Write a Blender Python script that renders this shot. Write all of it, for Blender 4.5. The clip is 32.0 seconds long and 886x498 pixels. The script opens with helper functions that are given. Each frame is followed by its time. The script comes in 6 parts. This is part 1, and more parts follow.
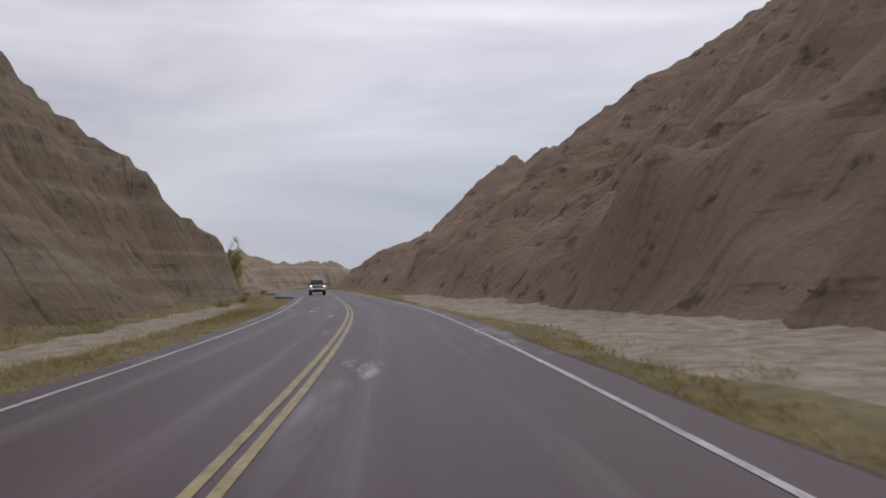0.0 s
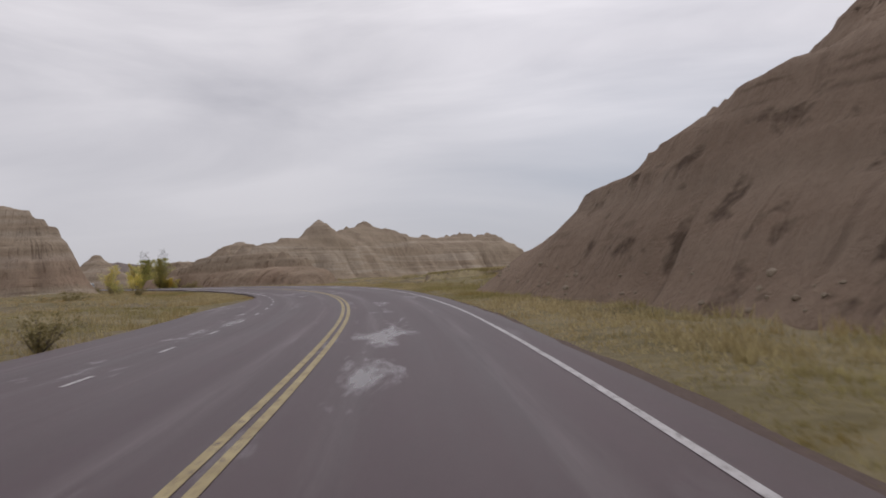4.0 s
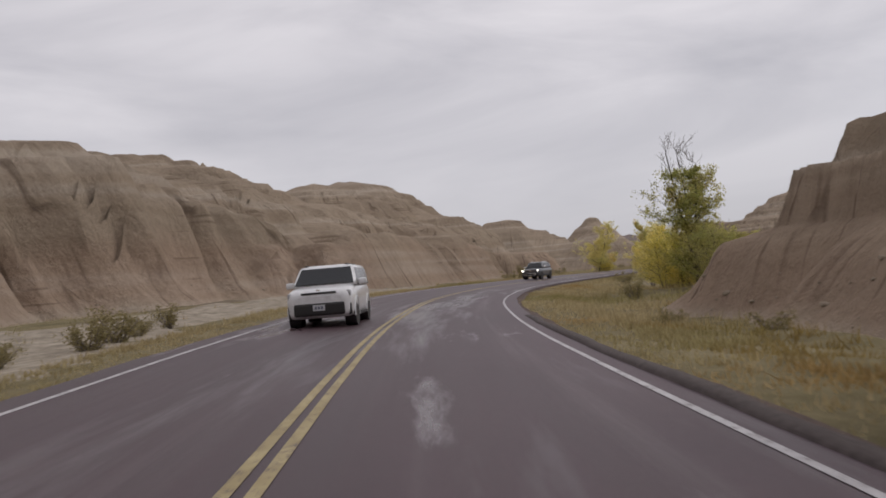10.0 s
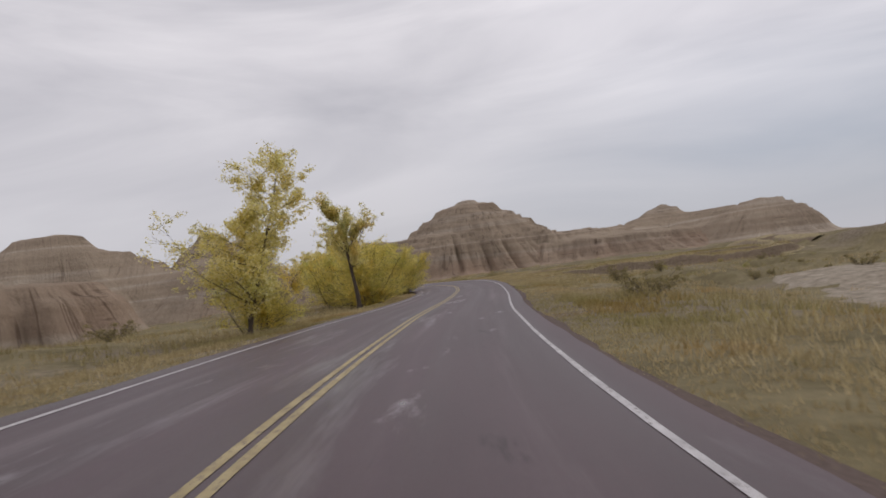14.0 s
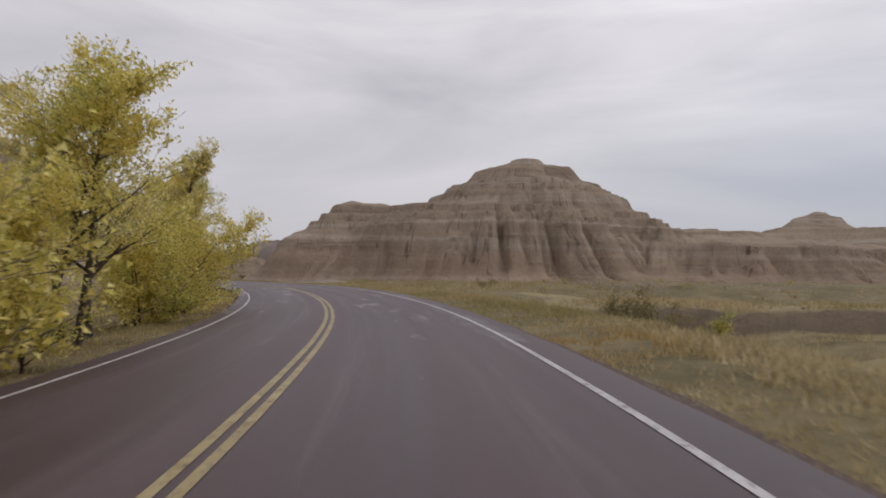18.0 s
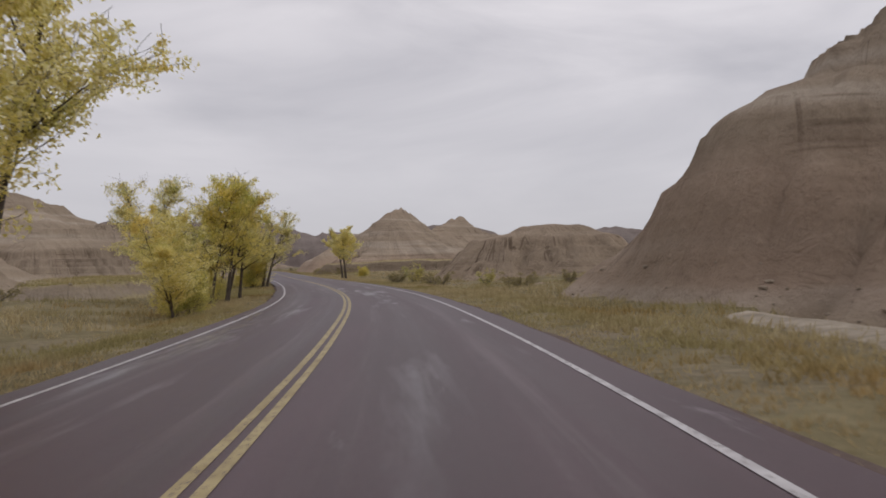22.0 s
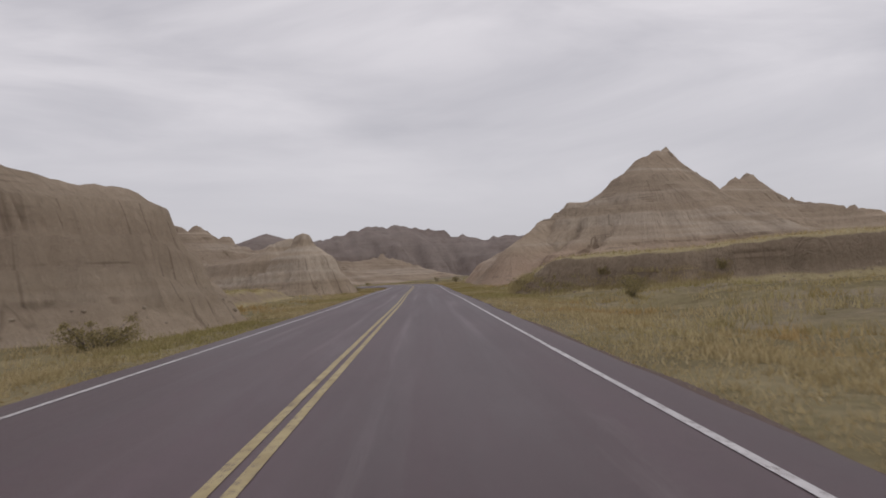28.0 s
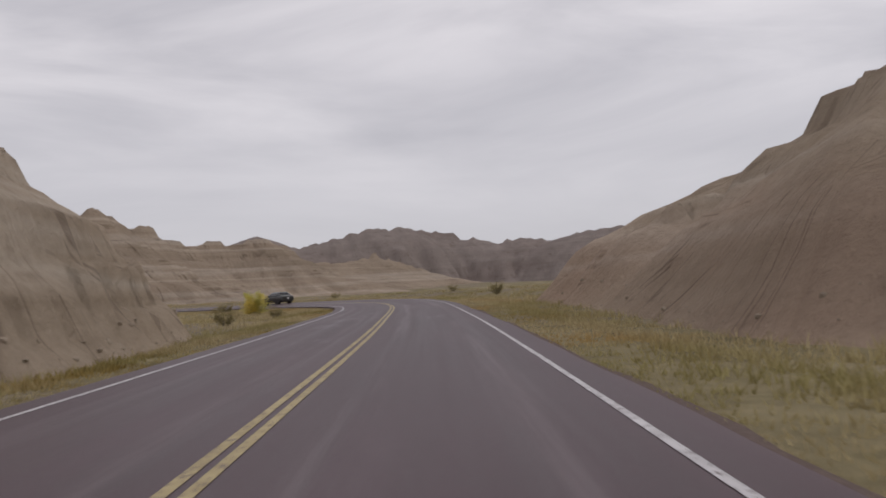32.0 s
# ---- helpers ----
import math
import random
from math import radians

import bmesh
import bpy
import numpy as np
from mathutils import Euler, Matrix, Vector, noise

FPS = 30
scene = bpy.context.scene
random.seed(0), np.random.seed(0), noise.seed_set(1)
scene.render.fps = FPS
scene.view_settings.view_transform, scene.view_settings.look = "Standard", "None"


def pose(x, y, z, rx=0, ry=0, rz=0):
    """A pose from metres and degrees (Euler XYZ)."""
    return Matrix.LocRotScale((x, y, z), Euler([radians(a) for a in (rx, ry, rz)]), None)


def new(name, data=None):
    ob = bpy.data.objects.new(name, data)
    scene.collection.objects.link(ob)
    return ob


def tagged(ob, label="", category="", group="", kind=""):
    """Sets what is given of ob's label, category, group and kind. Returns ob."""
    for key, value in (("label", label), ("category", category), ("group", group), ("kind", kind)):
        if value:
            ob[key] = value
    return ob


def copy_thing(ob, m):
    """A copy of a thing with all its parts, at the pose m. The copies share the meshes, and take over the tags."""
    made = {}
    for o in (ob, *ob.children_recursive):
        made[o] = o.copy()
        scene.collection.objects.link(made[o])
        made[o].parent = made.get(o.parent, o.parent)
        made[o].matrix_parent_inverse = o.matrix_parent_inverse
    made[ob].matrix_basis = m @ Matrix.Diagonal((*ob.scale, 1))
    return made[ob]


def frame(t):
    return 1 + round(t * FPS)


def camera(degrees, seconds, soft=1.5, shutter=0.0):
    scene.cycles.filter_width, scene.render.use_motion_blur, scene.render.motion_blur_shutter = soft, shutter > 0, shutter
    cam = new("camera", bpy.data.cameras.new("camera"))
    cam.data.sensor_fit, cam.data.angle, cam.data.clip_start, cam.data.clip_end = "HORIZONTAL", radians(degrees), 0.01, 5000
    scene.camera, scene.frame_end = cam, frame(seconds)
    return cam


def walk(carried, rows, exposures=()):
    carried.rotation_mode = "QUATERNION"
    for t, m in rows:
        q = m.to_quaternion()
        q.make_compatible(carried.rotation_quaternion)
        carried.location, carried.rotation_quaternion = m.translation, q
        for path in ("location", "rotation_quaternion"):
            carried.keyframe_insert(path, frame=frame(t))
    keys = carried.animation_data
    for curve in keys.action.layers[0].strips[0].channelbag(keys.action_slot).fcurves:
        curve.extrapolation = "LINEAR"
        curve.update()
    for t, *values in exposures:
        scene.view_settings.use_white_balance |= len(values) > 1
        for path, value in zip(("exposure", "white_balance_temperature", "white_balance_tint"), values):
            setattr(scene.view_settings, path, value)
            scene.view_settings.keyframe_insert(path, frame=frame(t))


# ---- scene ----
cam = camera(56.79, 32.0, 1.7, 0.12)
PATH = [
    (0.0, pose(-0.18, -0.01, 1.27, 92.87, 1.54, -0.00)),
    (0.5, pose(-0.90, 17.62, 1.44, 92.59, 1.67, 3.18)),
    (1.0, pose(-2.48, 35.13, 1.63, 92.41, 2.55, 5.59)),
    (1.5, pose(-4.74, 52.47, 1.81, 92.49, 3.81, 7.13)),
    (2.0, pose(-7.39, 69.74, 2.00, 92.42, 4.53, 8.13)),
    (2.5, pose(-10.23, 86.87, 2.20, 92.40, 5.36, 8.08)),
    (3.0, pose(-13.00, 103.69, 2.43, 92.20, 4.49, 8.22)),
    (3.5, pose(-15.84, 120.10, 2.66, 92.01, 3.60, 9.11)),
    (4.0, pose(-19.01, 136.07, 2.88, 91.81, 2.72, 10.95)),
    (4.5, pose(-22.74, 151.51, 3.08, 91.62, 1.84, 13.96)),
    (5.0, pose(-27.10, 165.63, 3.24, 91.33, 0.80, 17.80)),
    (5.5, pose(-31.79, 178.28, 3.34, 91.50, 0.20, 20.76)),
    (6.0, pose(-36.92, 190.21, 3.45, 91.75, 0.31, 23.76)),
    (6.5, pose(-42.69, 201.86, 3.56, 91.84, 1.20, 28.03)),
    (7.0, pose(-49.35, 212.99, 3.66, 92.06, 2.08, 32.81)),
    (7.5, pose(-56.78, 222.93, 3.79, 91.82, 2.50, 37.70)),
    (8.0, pose(-64.57, 231.62, 3.90, 92.00, 2.41, 42.63)),
    (8.5, pose(-72.47, 239.43, 3.96, 91.63, 1.72, 45.06)),
    (9.0, pose(-80.29, 246.82, 4.02, 91.84, 1.73, 45.48)),
    (9.5, pose(-88.21, 254.39, 4.08, 92.01, 2.47, 45.70)),
    (10.0, pose(-96.55, 262.35, 4.14, 92.08, 4.74, 45.64)),
    (10.5, pose(-104.87, 270.42, 4.21, 92.42, 6.19, 45.02)),
    (11.0, pose(-112.65, 278.18, 4.27, 92.18, 6.79, 44.15)),
    (11.5, pose(-120.06, 285.64, 4.31, 92.06, 7.31, 41.87)),
    (12.0, pose(-127.23, 293.79, 4.36, 92.26, 7.47, 37.39)),
    (12.5, pose(-133.90, 303.23, 4.38, 92.08, 7.83, 31.72)),
    (13.0, pose(-139.84, 313.73, 4.38, 91.05, 8.08, 26.08)),
    (13.5, pose(-145.21, 325.09, 4.41, 91.38, 7.99, 22.35)),
    (14.0, pose(-150.08, 337.16, 4.42, 92.05, 7.32, 19.31)),
    (14.5, pose(-154.33, 349.40, 4.36, 91.70, 5.94, 16.67)),
    (15.0, pose(-157.94, 361.41, 4.33, 91.58, 5.34, 14.57)),
    (15.5, pose(-161.13, 372.90, 4.38, 92.52, 5.16, 14.47)),
    (16.0, pose(-164.29, 383.96, 4.47, 92.42, 3.86, 15.14)),
    (16.5, pose(-167.60, 394.98, 4.58, 92.32, 2.56, 16.17)),
    (17.0, pose(-171.16, 405.92, 4.68, 92.22, 1.25, 17.63)),
    (17.5, pose(-175.03, 416.75, 4.78, 92.12, -0.05, 19.57)),
    (18.0, pose(-179.53, 427.88, 4.87, 91.77, -0.62, 22.19)),
    (18.5, pose(-184.96, 439.41, 4.94, 91.98, -0.84, 25.76)),
    (19.0, pose(-191.20, 450.78, 5.00, 91.58, -0.73, 29.12)),
    (19.5, pose(-197.97, 461.70, 5.01, 91.81, 0.17, 32.24)),
    (20.0, pose(-205.19, 472.09, 5.00, 92.05, -0.43, 35.12)),
    (20.5, pose(-212.81, 482.00, 5.02, 92.31, -0.71, 37.75)),
    (21.0, pose(-220.69, 491.32, 5.00, 91.60, -0.96, 40.61)),
    (21.5, pose(-228.57, 499.83, 4.96, 91.54, 0.09, 43.36)),
    (22.0, pose(-236.63, 507.83, 4.93, 91.25, 1.61, 45.42)),
    (22.5, pose(-245.15, 515.59, 4.88, 91.46, 1.97, 47.62)),
    (23.0, pose(-253.89, 522.92, 4.83, 91.63, 1.97, 50.13)),
    (23.5, pose(-262.56, 529.51, 4.84, 91.76, 1.88, 52.32)),
    (24.0, pose(-271.14, 535.57, 4.86, 92.16, 1.75, 54.08)),
    (24.5, pose(-279.79, 541.53, 4.87, 91.72, 1.62, 54.51)),
    (25.0, pose(-288.59, 547.49, 4.89, 91.79, 2.13, 55.06)),
    (25.5, pose(-297.51, 553.38, 4.91, 91.85, 2.62, 55.95)),
    (26.0, pose(-306.57, 559.15, 4.94, 91.92, 3.12, 56.94)),
    (26.5, pose(-315.78, 564.79, 4.98, 91.99, 3.62, 57.75)),
    (27.0, pose(-325.10, 570.38, 5.04, 92.37, 3.47, 58.10)),
    (27.5, pose(-334.34, 575.96, 5.12, 92.74, 3.51, 57.75)),
    (28.0, pose(-343.48, 581.60, 5.19, 92.28, 3.73, 57.23)),
    (28.5, pose(-352.72, 587.33, 5.26, 92.52, 4.37, 57.21)),
    (29.0, pose(-362.09, 593.16, 5.32, 92.27, 3.72, 57.24)),
    (29.5, pose(-371.60, 599.01, 5.38, 92.54, 3.21, 57.36)),
    (30.0, pose(-381.20, 604.92, 5.44, 92.52, 3.27, 57.33)),
    (30.5, pose(-390.88, 610.86, 5.53, 92.76, 3.62, 57.47)),
    (31.0, pose(-400.59, 616.81, 5.62, 92.28, 3.47, 57.30)),
    (31.5, pose(-410.19, 622.72, 5.71, 92.63, 3.48, 57.44)),
    (32.0, pose(-419.72, 628.54, 5.79, 92.82, 3.72, 57.72)),
]
walk(cam, PATH, [(0.0, -0.06, 6200, 10), (2.5, -0.04, 6250, 10), (4.5, 0.0, 6500, 10), (32.0, 0.0, 6500, 10)])

# ---- light and sky: high overcast, a little brighter overhead ----
world = bpy.data.worlds.new("overcast")
scene.world = world
world.use_nodes = True
wn, wl = world.node_tree.nodes, world.node_tree.links
wn.clear()
w_out = wn.new("ShaderNodeOutputWorld")
w_bg = wn.new("ShaderNodeBackground")
w_sky = wn.new("ShaderNodeTexSky")
w_sky.sky_type = "NISHITA"
w_sky.sun_disc = False
w_sky.sun_elevation, w_sky.sun_rotation = radians(46), radians(35)
w_dim = wn.new("ShaderNodeVectorMath")
w_dim.operation = "SCALE"
w_dim.inputs["Scale"].default_value = 0.07
w_co = wn.new("ShaderNodeTexCoord")
w_map = wn.new("ShaderNodeMapping")
w_map.inputs["Scale"].default_value = (1.5, 1.5, 7.0)
w_n1 = wn.new("ShaderNodeTexNoise")
w_n1.inputs["Scale"].default_value = 1.3
w_n1.inputs["Detail"].default_value = 6
w_n1.inputs["Roughness"].default_value = 0.52
w_n1.inputs["Distortion"].default_value = 0.5
w_ramp = wn.new("ShaderNodeValToRGB")
w_ramp.color_ramp.elements[0].position, w_ramp.color_ramp.elements[0].color = 0.30, (0.50, 0.487, 0.53, 1)
w_ramp.color_ramp.elements[1].position, w_ramp.color_ramp.elements[1].color = 0.66, (0.86, 0.825, 0.858, 1)
w_sep = wn.new("ShaderNodeSeparateXYZ")
w_hz = wn.new("ShaderNodeMapRange")
w_hz.inputs["From Min"].default_value, w_hz.inputs["From Max"].default_value = 0.0, 0.3
w_hz.inputs["To Min"].default_value, w_hz.inputs["To Max"].default_value = 0.0, 1.0
w_low = wn.new("ShaderNodeMix")
w_low.data_type = "RGBA"
w_low.inputs["A"].default_value = (0.55, 0.54, 0.58, 1)
w_mix = wn.new("ShaderNodeMix")
w_mix.data_type = "RGBA"
w_mix.inputs["Factor"].default_value = 0.93
wl.new(w_sky.outputs["Color"], w_dim.inputs[0])
wl.new(w_co.outputs["Generated"], w_map.inputs["Vector"])
wl.new(w_map.outputs["Vector"], w_n1.inputs["Vector"])
wl.new(w_n1.outputs["Fac"], w_ramp.inputs["Fac"])
wl.new(w_co.outputs["Generated"], w_sep.inputs["Vector"])
wl.new(w_sep.outputs["Z"], w_hz.inputs["Value"])
wl.new(w_hz.outputs["Result"], w_low.inputs["Factor"])
wl.new(w_ramp.outputs["Color"], w_low.inputs["B"])
w_dot = wn.new("ShaderNodeVectorMath")
w_dot.operation = "DOT_PRODUCT"
w_dot.inputs[1].default_value = (0.26, 0.965, 0.0)
wl.new(w_co.outputs["Generated"], w_dot.inputs[0])
w_side = wn.new("ShaderNodeMapRange")
w_side.inputs["From Min"].default_value, w_side.inputs["From Max"].default_value = 0.80, 1.0
w_side.inputs["To Min"].default_value, w_side.inputs["To Max"].default_value = 0.0, 1.0
wl.new(w_dot.outputs["Value"], w_side.inputs["Value"])
w_el = wn.new("ShaderNodeValToRGB")
for w_e, (w_p, w_c) in zip([w_el.color_ramp.elements[0], w_el.color_ramp.elements[1], w_el.color_ramp.elements.new(0.12), w_el.color_ramp.elements.new(0.30)],
                           [(0.0, 0.35), (1.0, 0.0), (0.10, 0.95), (0.26, 0.0)]):
    w_e.position, w_e.color = w_p, (w_c, w_c, w_c, 1)
wl.new(w_sep.outputs["Z"], w_el.inputs["Fac"])
w_gate = wn.new("ShaderNodeMath")
w_gate.operation = "MULTIPLY"
wl.new(w_el.outputs["Color"], w_gate.inputs[0])
wl.new(w_side.outputs["Result"], w_gate.inputs[1])
w_gate2 = wn.new("ShaderNodeMath")
w_gate2.operation = "MULTIPLY_ADD"
wl.new(w_n1.outputs["Fac"], w_gate2.inputs[0])
w_gate2.inputs[1].default_value = -1.6
w_gate2.inputs[2].default_value = 1.55
w_gate3 = wn.new("ShaderNodeMath")
w_gate3.operation = "MULTIPLY"
w_gate3.use_clamp = True
wl.new(w_gate.outputs["Value"], w_gate3.inputs[0])
wl.new(w_gate2.outputs["Value"], w_gate3.inputs[1])
w_rain = wn.new("ShaderNodeMix")
w_rain.data_type = "RGBA"
w_rain.inputs["B"].default_value = (0.36, 0.40, 0.48, 1)
wl.new(w_gate3.outputs["Value"], w_rain.inputs["Factor"])
wl.new(w_low.outputs["Result"], w_rain.inputs["A"])
w_dot2 = wn.new("ShaderNodeVectorMath")
w_dot2.operation = "DOT_PRODUCT"
w_dot2.inputs[1].default_value = (0.08, 0.92, 0.38)
wl.new(w_co.outputs["Generated"], w_dot2.inputs[0])
w_lit = wn.new("ShaderNodeMapRange")
w_lit.interpolation_type = "SMOOTHSTEP"
for w_key, w_v in (("From Min", 0.93), ("From Max", 1.0), ("To Min", 1.0), ("To Max", 1.17)):
    w_lit.inputs[w_key].default_value = w_v
wl.new(w_dot2.outputs["Value"], w_lit.inputs["Value"])
w_gain = wn.new("ShaderNodeVectorMath")
w_gain.operation = "SCALE"
wl.new(w_rain.outputs["Result"], w_gain.inputs[0])
wl.new(w_lit.outputs["Result"], w_gain.inputs["Scale"])
wl.new(w_dim.outputs["Vector"], w_mix.inputs["A"])
wl.new(w_gain.outputs["Vector"], w_mix.inputs["B"])
wl.new(w_mix.outputs["Result"], w_bg.inputs["Color"])
w_bg.inputs["Strength"].default_value = 1.0
wl.new(w_bg.outputs["Background"], w_out.inputs["Surface"])

sun = new("sun", bpy.data.lights.new("sun", "SUN"))
sun.data.energy, sun.data.angle, sun.data.color = 0.65, radians(30), (1.0, 0.96, 0.9)
sun.rotation_euler = (radians(44), 0, radians(145))


# ---- materials ----
def material(name, rough=0.9, metal=0.0, spec=0.3):
    m = bpy.data.materials.new(name)
    m.use_nodes = True
    b = m.node_tree.nodes["Principled BSDF"]
    b.inputs["Roughness"].default_value = rough
    b.inputs["Metallic"].default_value = metal
    b.inputs["Specular IOR Level"].default_value = spec
    return m, m.node_tree.nodes, m.node_tree.links, b


def ramp(nodes, stops):
    r = nodes.new("ShaderNodeValToRGB")
    while len(r.color_ramp.elements) < len(stops):
        r.color_ramp.elements.new(0.5)
    for e, (p, c) in zip(r.color_ramp.elements, stops):
        e.position, e.color = p, (*c, 1)
    return r


def noise_node(nodes, links, vec, scale, detail=5, rough=0.55, stretch=None, dist=0.0):
    n = nodes.new("ShaderNodeTexNoise")
    n.inputs["Scale"].default_value, n.inputs["Detail"].default_value = scale, detail
    n.inputs["Roughness"].default_value, n.inputs["Distortion"].default_value = rough, dist
    if stretch:
        mp = nodes.new("ShaderNodeMapping")
        mp.inputs["Scale"].default_value = stretch
        links.new(vec, mp.inputs["Vector"])
        vec = mp.outputs["Vector"]
    links.new(vec, n.inputs["Vector"])
    return n.outputs["Fac"]


def mixc(nodes, links, fac, a, b, mode="MIX"):
    m = nodes.new("ShaderNodeMix")
    m.data_type, m.blend_type = "RGBA", mode
    for key, v in (("Factor", fac), ("A", a), ("B", b)):
        if isinstance(v, (int, float)):
            m.inputs[key].default_value = v
        elif isinstance(v, tuple):
            m.inputs[key].default_value = (*v, 1)
        else:
            links.new(v, m.inputs[key])
    return m.outputs["Result"]


def bump(nodes, links, b, height, strength, dist=0.1):
    n = nodes.new("ShaderNodeBump")
    n.inputs["Strength"].default_value, n.inputs["Distance"].default_value = strength, dist
    links.new(height, n.inputs["Height"])
    links.new(n.outputs["Normal"], b.inputs["Normal"])


def world_pos(nodes):
    return nodes.new("ShaderNodeNewGeometry").outputs["Position"]


def badlands_material(name, bands, tint=(1, 1, 1), band_scale=0.2, grassy=False, crack_shade=0.8, red=None, pocket_shade=0.0, strata=0.32):
    """Layered clay: level beds, ledge lines, runnels and crack lines that hang down the steep faces, crumbly grain;
    ledges, crack lines and pits carry painted shade.
    """
    m, n, l, b = material(name, 0.95, 0, 0.12)
    pos = world_pos(n)
    uv = n.new("ShaderNodeUVMap").outputs["UV"]

    def maths(op, a, c=None, d=None):
        k = n.new("ShaderNodeMath")
        k.operation = op
        for i, v in enumerate((a, c, d)):
            if isinstance(v, (int, float)):
                k.inputs[i].default_value = v
            elif v is not None:
                l.new(v, k.inputs[i])
        return k.outputs["Value"]

    def shade(fac, stops):
        r = ramp(n, stops)
        l.new(fac, r.inputs["Fac"])
        return r.outputs["Color"]

    lay = noise_node(n, l, pos, 1.0, 3, 0.5, (0.006, 0.006, band_scale))
    c = shade(lay, bands)
    thin = noise_node(n, l, pos, 1.0, 2, 0.5, (0.012, 0.012, 0.62), 0.3)
    c = mixc(n, l, strata, c, shade(thin, [(0.34, (0.80, 0.79, 0.78)), (0.46, (1.0, 1.0, 1.0)), (0.56, (0.93, 0.92, 0.92)), (0.66, (1.16, 1.16, 1.17))]), "MULTIPLY")
    if red:
        h = n.new("ShaderNodeSeparateXYZ")
        l.new(pos, h.inputs["Vector"])
        up = maths("MULTIPLY_ADD", noise_node(n, l, pos, 0.12, 4, 0.6), 3.0, h.outputs["Z"])
        span = n.new("ShaderNodeMapRange")
        span.inputs["From Min"].default_value, span.inputs["From Max"].default_value = red[0] + 1.5, red[1] + 1.5
        l.new(up, span.inputs["Value"])
        rr = shade(span.outputs["Result"], [(0.0, (0, 0, 0)), (0.15, (1, 1, 1)), (0.7, (0.8, 0.8, 0.8)), (1.0, (0, 0, 0))])
        patchy = shade(noise_node(n, l, pos, 0.09, 3, 0.5), [(0.36, (0.4, 0.4, 0.4)), (0.60, (1, 1, 1))])
        half = mixc(n, l, 0.42, c, (0.43, 0.29, 0.22))
        c = mixc(n, l, mixc(n, l, 1.0, rr, patchy, "MULTIPLY"), c, half)
    big = noise_node(n, l, pos, 0.07, 5, 0.6)
    streak = noise_node(n, l, uv, 1.0, 5, 0.65, (0.75, 0.07, 1))
    groove = noise_node(n, l, uv, 1.0, 4, 0.6, (1.7, 0.10, 1), 0.2)
    fine = noise_node(n, l, pos, 2.4, 8, 0.72)
    lump = noise_node(n, l, pos, 0.55, 5, 0.6)
    c = mixc(n, l, 1.0, c, shade(big, [(0.3, (0.86, 0.85, 0.84)), (0.7, (1.12, 1.11, 1.10))]), "MULTIPLY")
    # runnels: darker where the same noise sinks the bump
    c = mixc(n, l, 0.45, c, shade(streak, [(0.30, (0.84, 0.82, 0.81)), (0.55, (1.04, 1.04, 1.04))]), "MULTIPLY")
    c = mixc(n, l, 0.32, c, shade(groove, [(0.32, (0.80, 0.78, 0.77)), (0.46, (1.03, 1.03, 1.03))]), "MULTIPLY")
    c = mixc(n, l, 0.9, c, shade(fine, [(0.3, (0.87, 0.86, 0.85)), (0.7, (1.10, 1.09, 1.08))]), "MULTIPLY")
    # thin hard beds as broken level lines, the shade under each painted in
    ledge = noise_node(n, l, pos, 1.0, 2, 0.5, (0.02, 0.02, 0.85))
    line = maths("ABSOLUTE", maths("SUBTRACT", ledge, 0.5))
    gate_h = shade(noise_node(n, l, pos, 0.16, 4, 0.6), [(0.54, (0, 0, 0)), (0.64, (1, 1, 1))])
    rim = mixc(n, l, 1.0, c, shade(line, [(0.0, (0.62, 0.60, 0.58)), (0.02, (0.78, 0.76, 0.75)), (0.05, (1, 1, 1))]), "MULTIPLY")
    c = mixc(n, l, gate_h, c, rim)
    # thin crack lines on steep faces, the shade inside them painted dark
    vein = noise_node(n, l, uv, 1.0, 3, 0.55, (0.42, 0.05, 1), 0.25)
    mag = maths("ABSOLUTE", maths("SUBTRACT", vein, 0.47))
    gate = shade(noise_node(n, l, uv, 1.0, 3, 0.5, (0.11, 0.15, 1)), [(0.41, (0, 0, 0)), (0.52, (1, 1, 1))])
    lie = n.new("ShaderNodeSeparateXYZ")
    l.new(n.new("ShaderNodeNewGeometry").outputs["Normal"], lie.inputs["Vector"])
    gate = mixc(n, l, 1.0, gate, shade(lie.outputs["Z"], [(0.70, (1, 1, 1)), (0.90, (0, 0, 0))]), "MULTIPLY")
    # clay colour multiplied down along each crack line, as its shade
    soil = mixc(n, l, crack_shade, c, shade(mag, [(0.0, (0.40, 0.37, 0.36)), (0.005, (0.55, 0.52, 0.51)), (0.016, (1, 1, 1))]), "MULTIPLY")
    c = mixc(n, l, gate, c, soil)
    # pits drawn by colour alone: dark blots for the shade inside them
    if pocket_shade:
        pocket_dark = shade(noise_node(n, l, pos, 0.42, 4, 0.62), [(0.33, (0.40, 0.38, 0.37)), (0.42, (1, 1, 1))])
        c = mixc(n, l, pocket_shade, c, pocket_dark, "MULTIPLY")
    c = mixc(n, l, 1.0, c, (tint[0] * 0.785, tint[1] * 0.765, tint[2] * 0.742), "MULTIPLY")
    if grassy:
        nz = n.new("ShaderNodeSeparateXYZ")
        l.new(n.new("ShaderNodeNewGeometry").outputs["Normal"], nz.inputs["Vector"])
        flat = shade(nz.outputs["Z"], [(0.80, (0, 0, 0)), (0.93, (1, 1, 1))])
        c = mixc(n, l, flat, c, shade(fine, [(0.3, (0.30, 0.245, 0.135)), (0.7, (0.44, 0.37, 0.22))]))
    l.new(c, b.inputs["Base Color"])
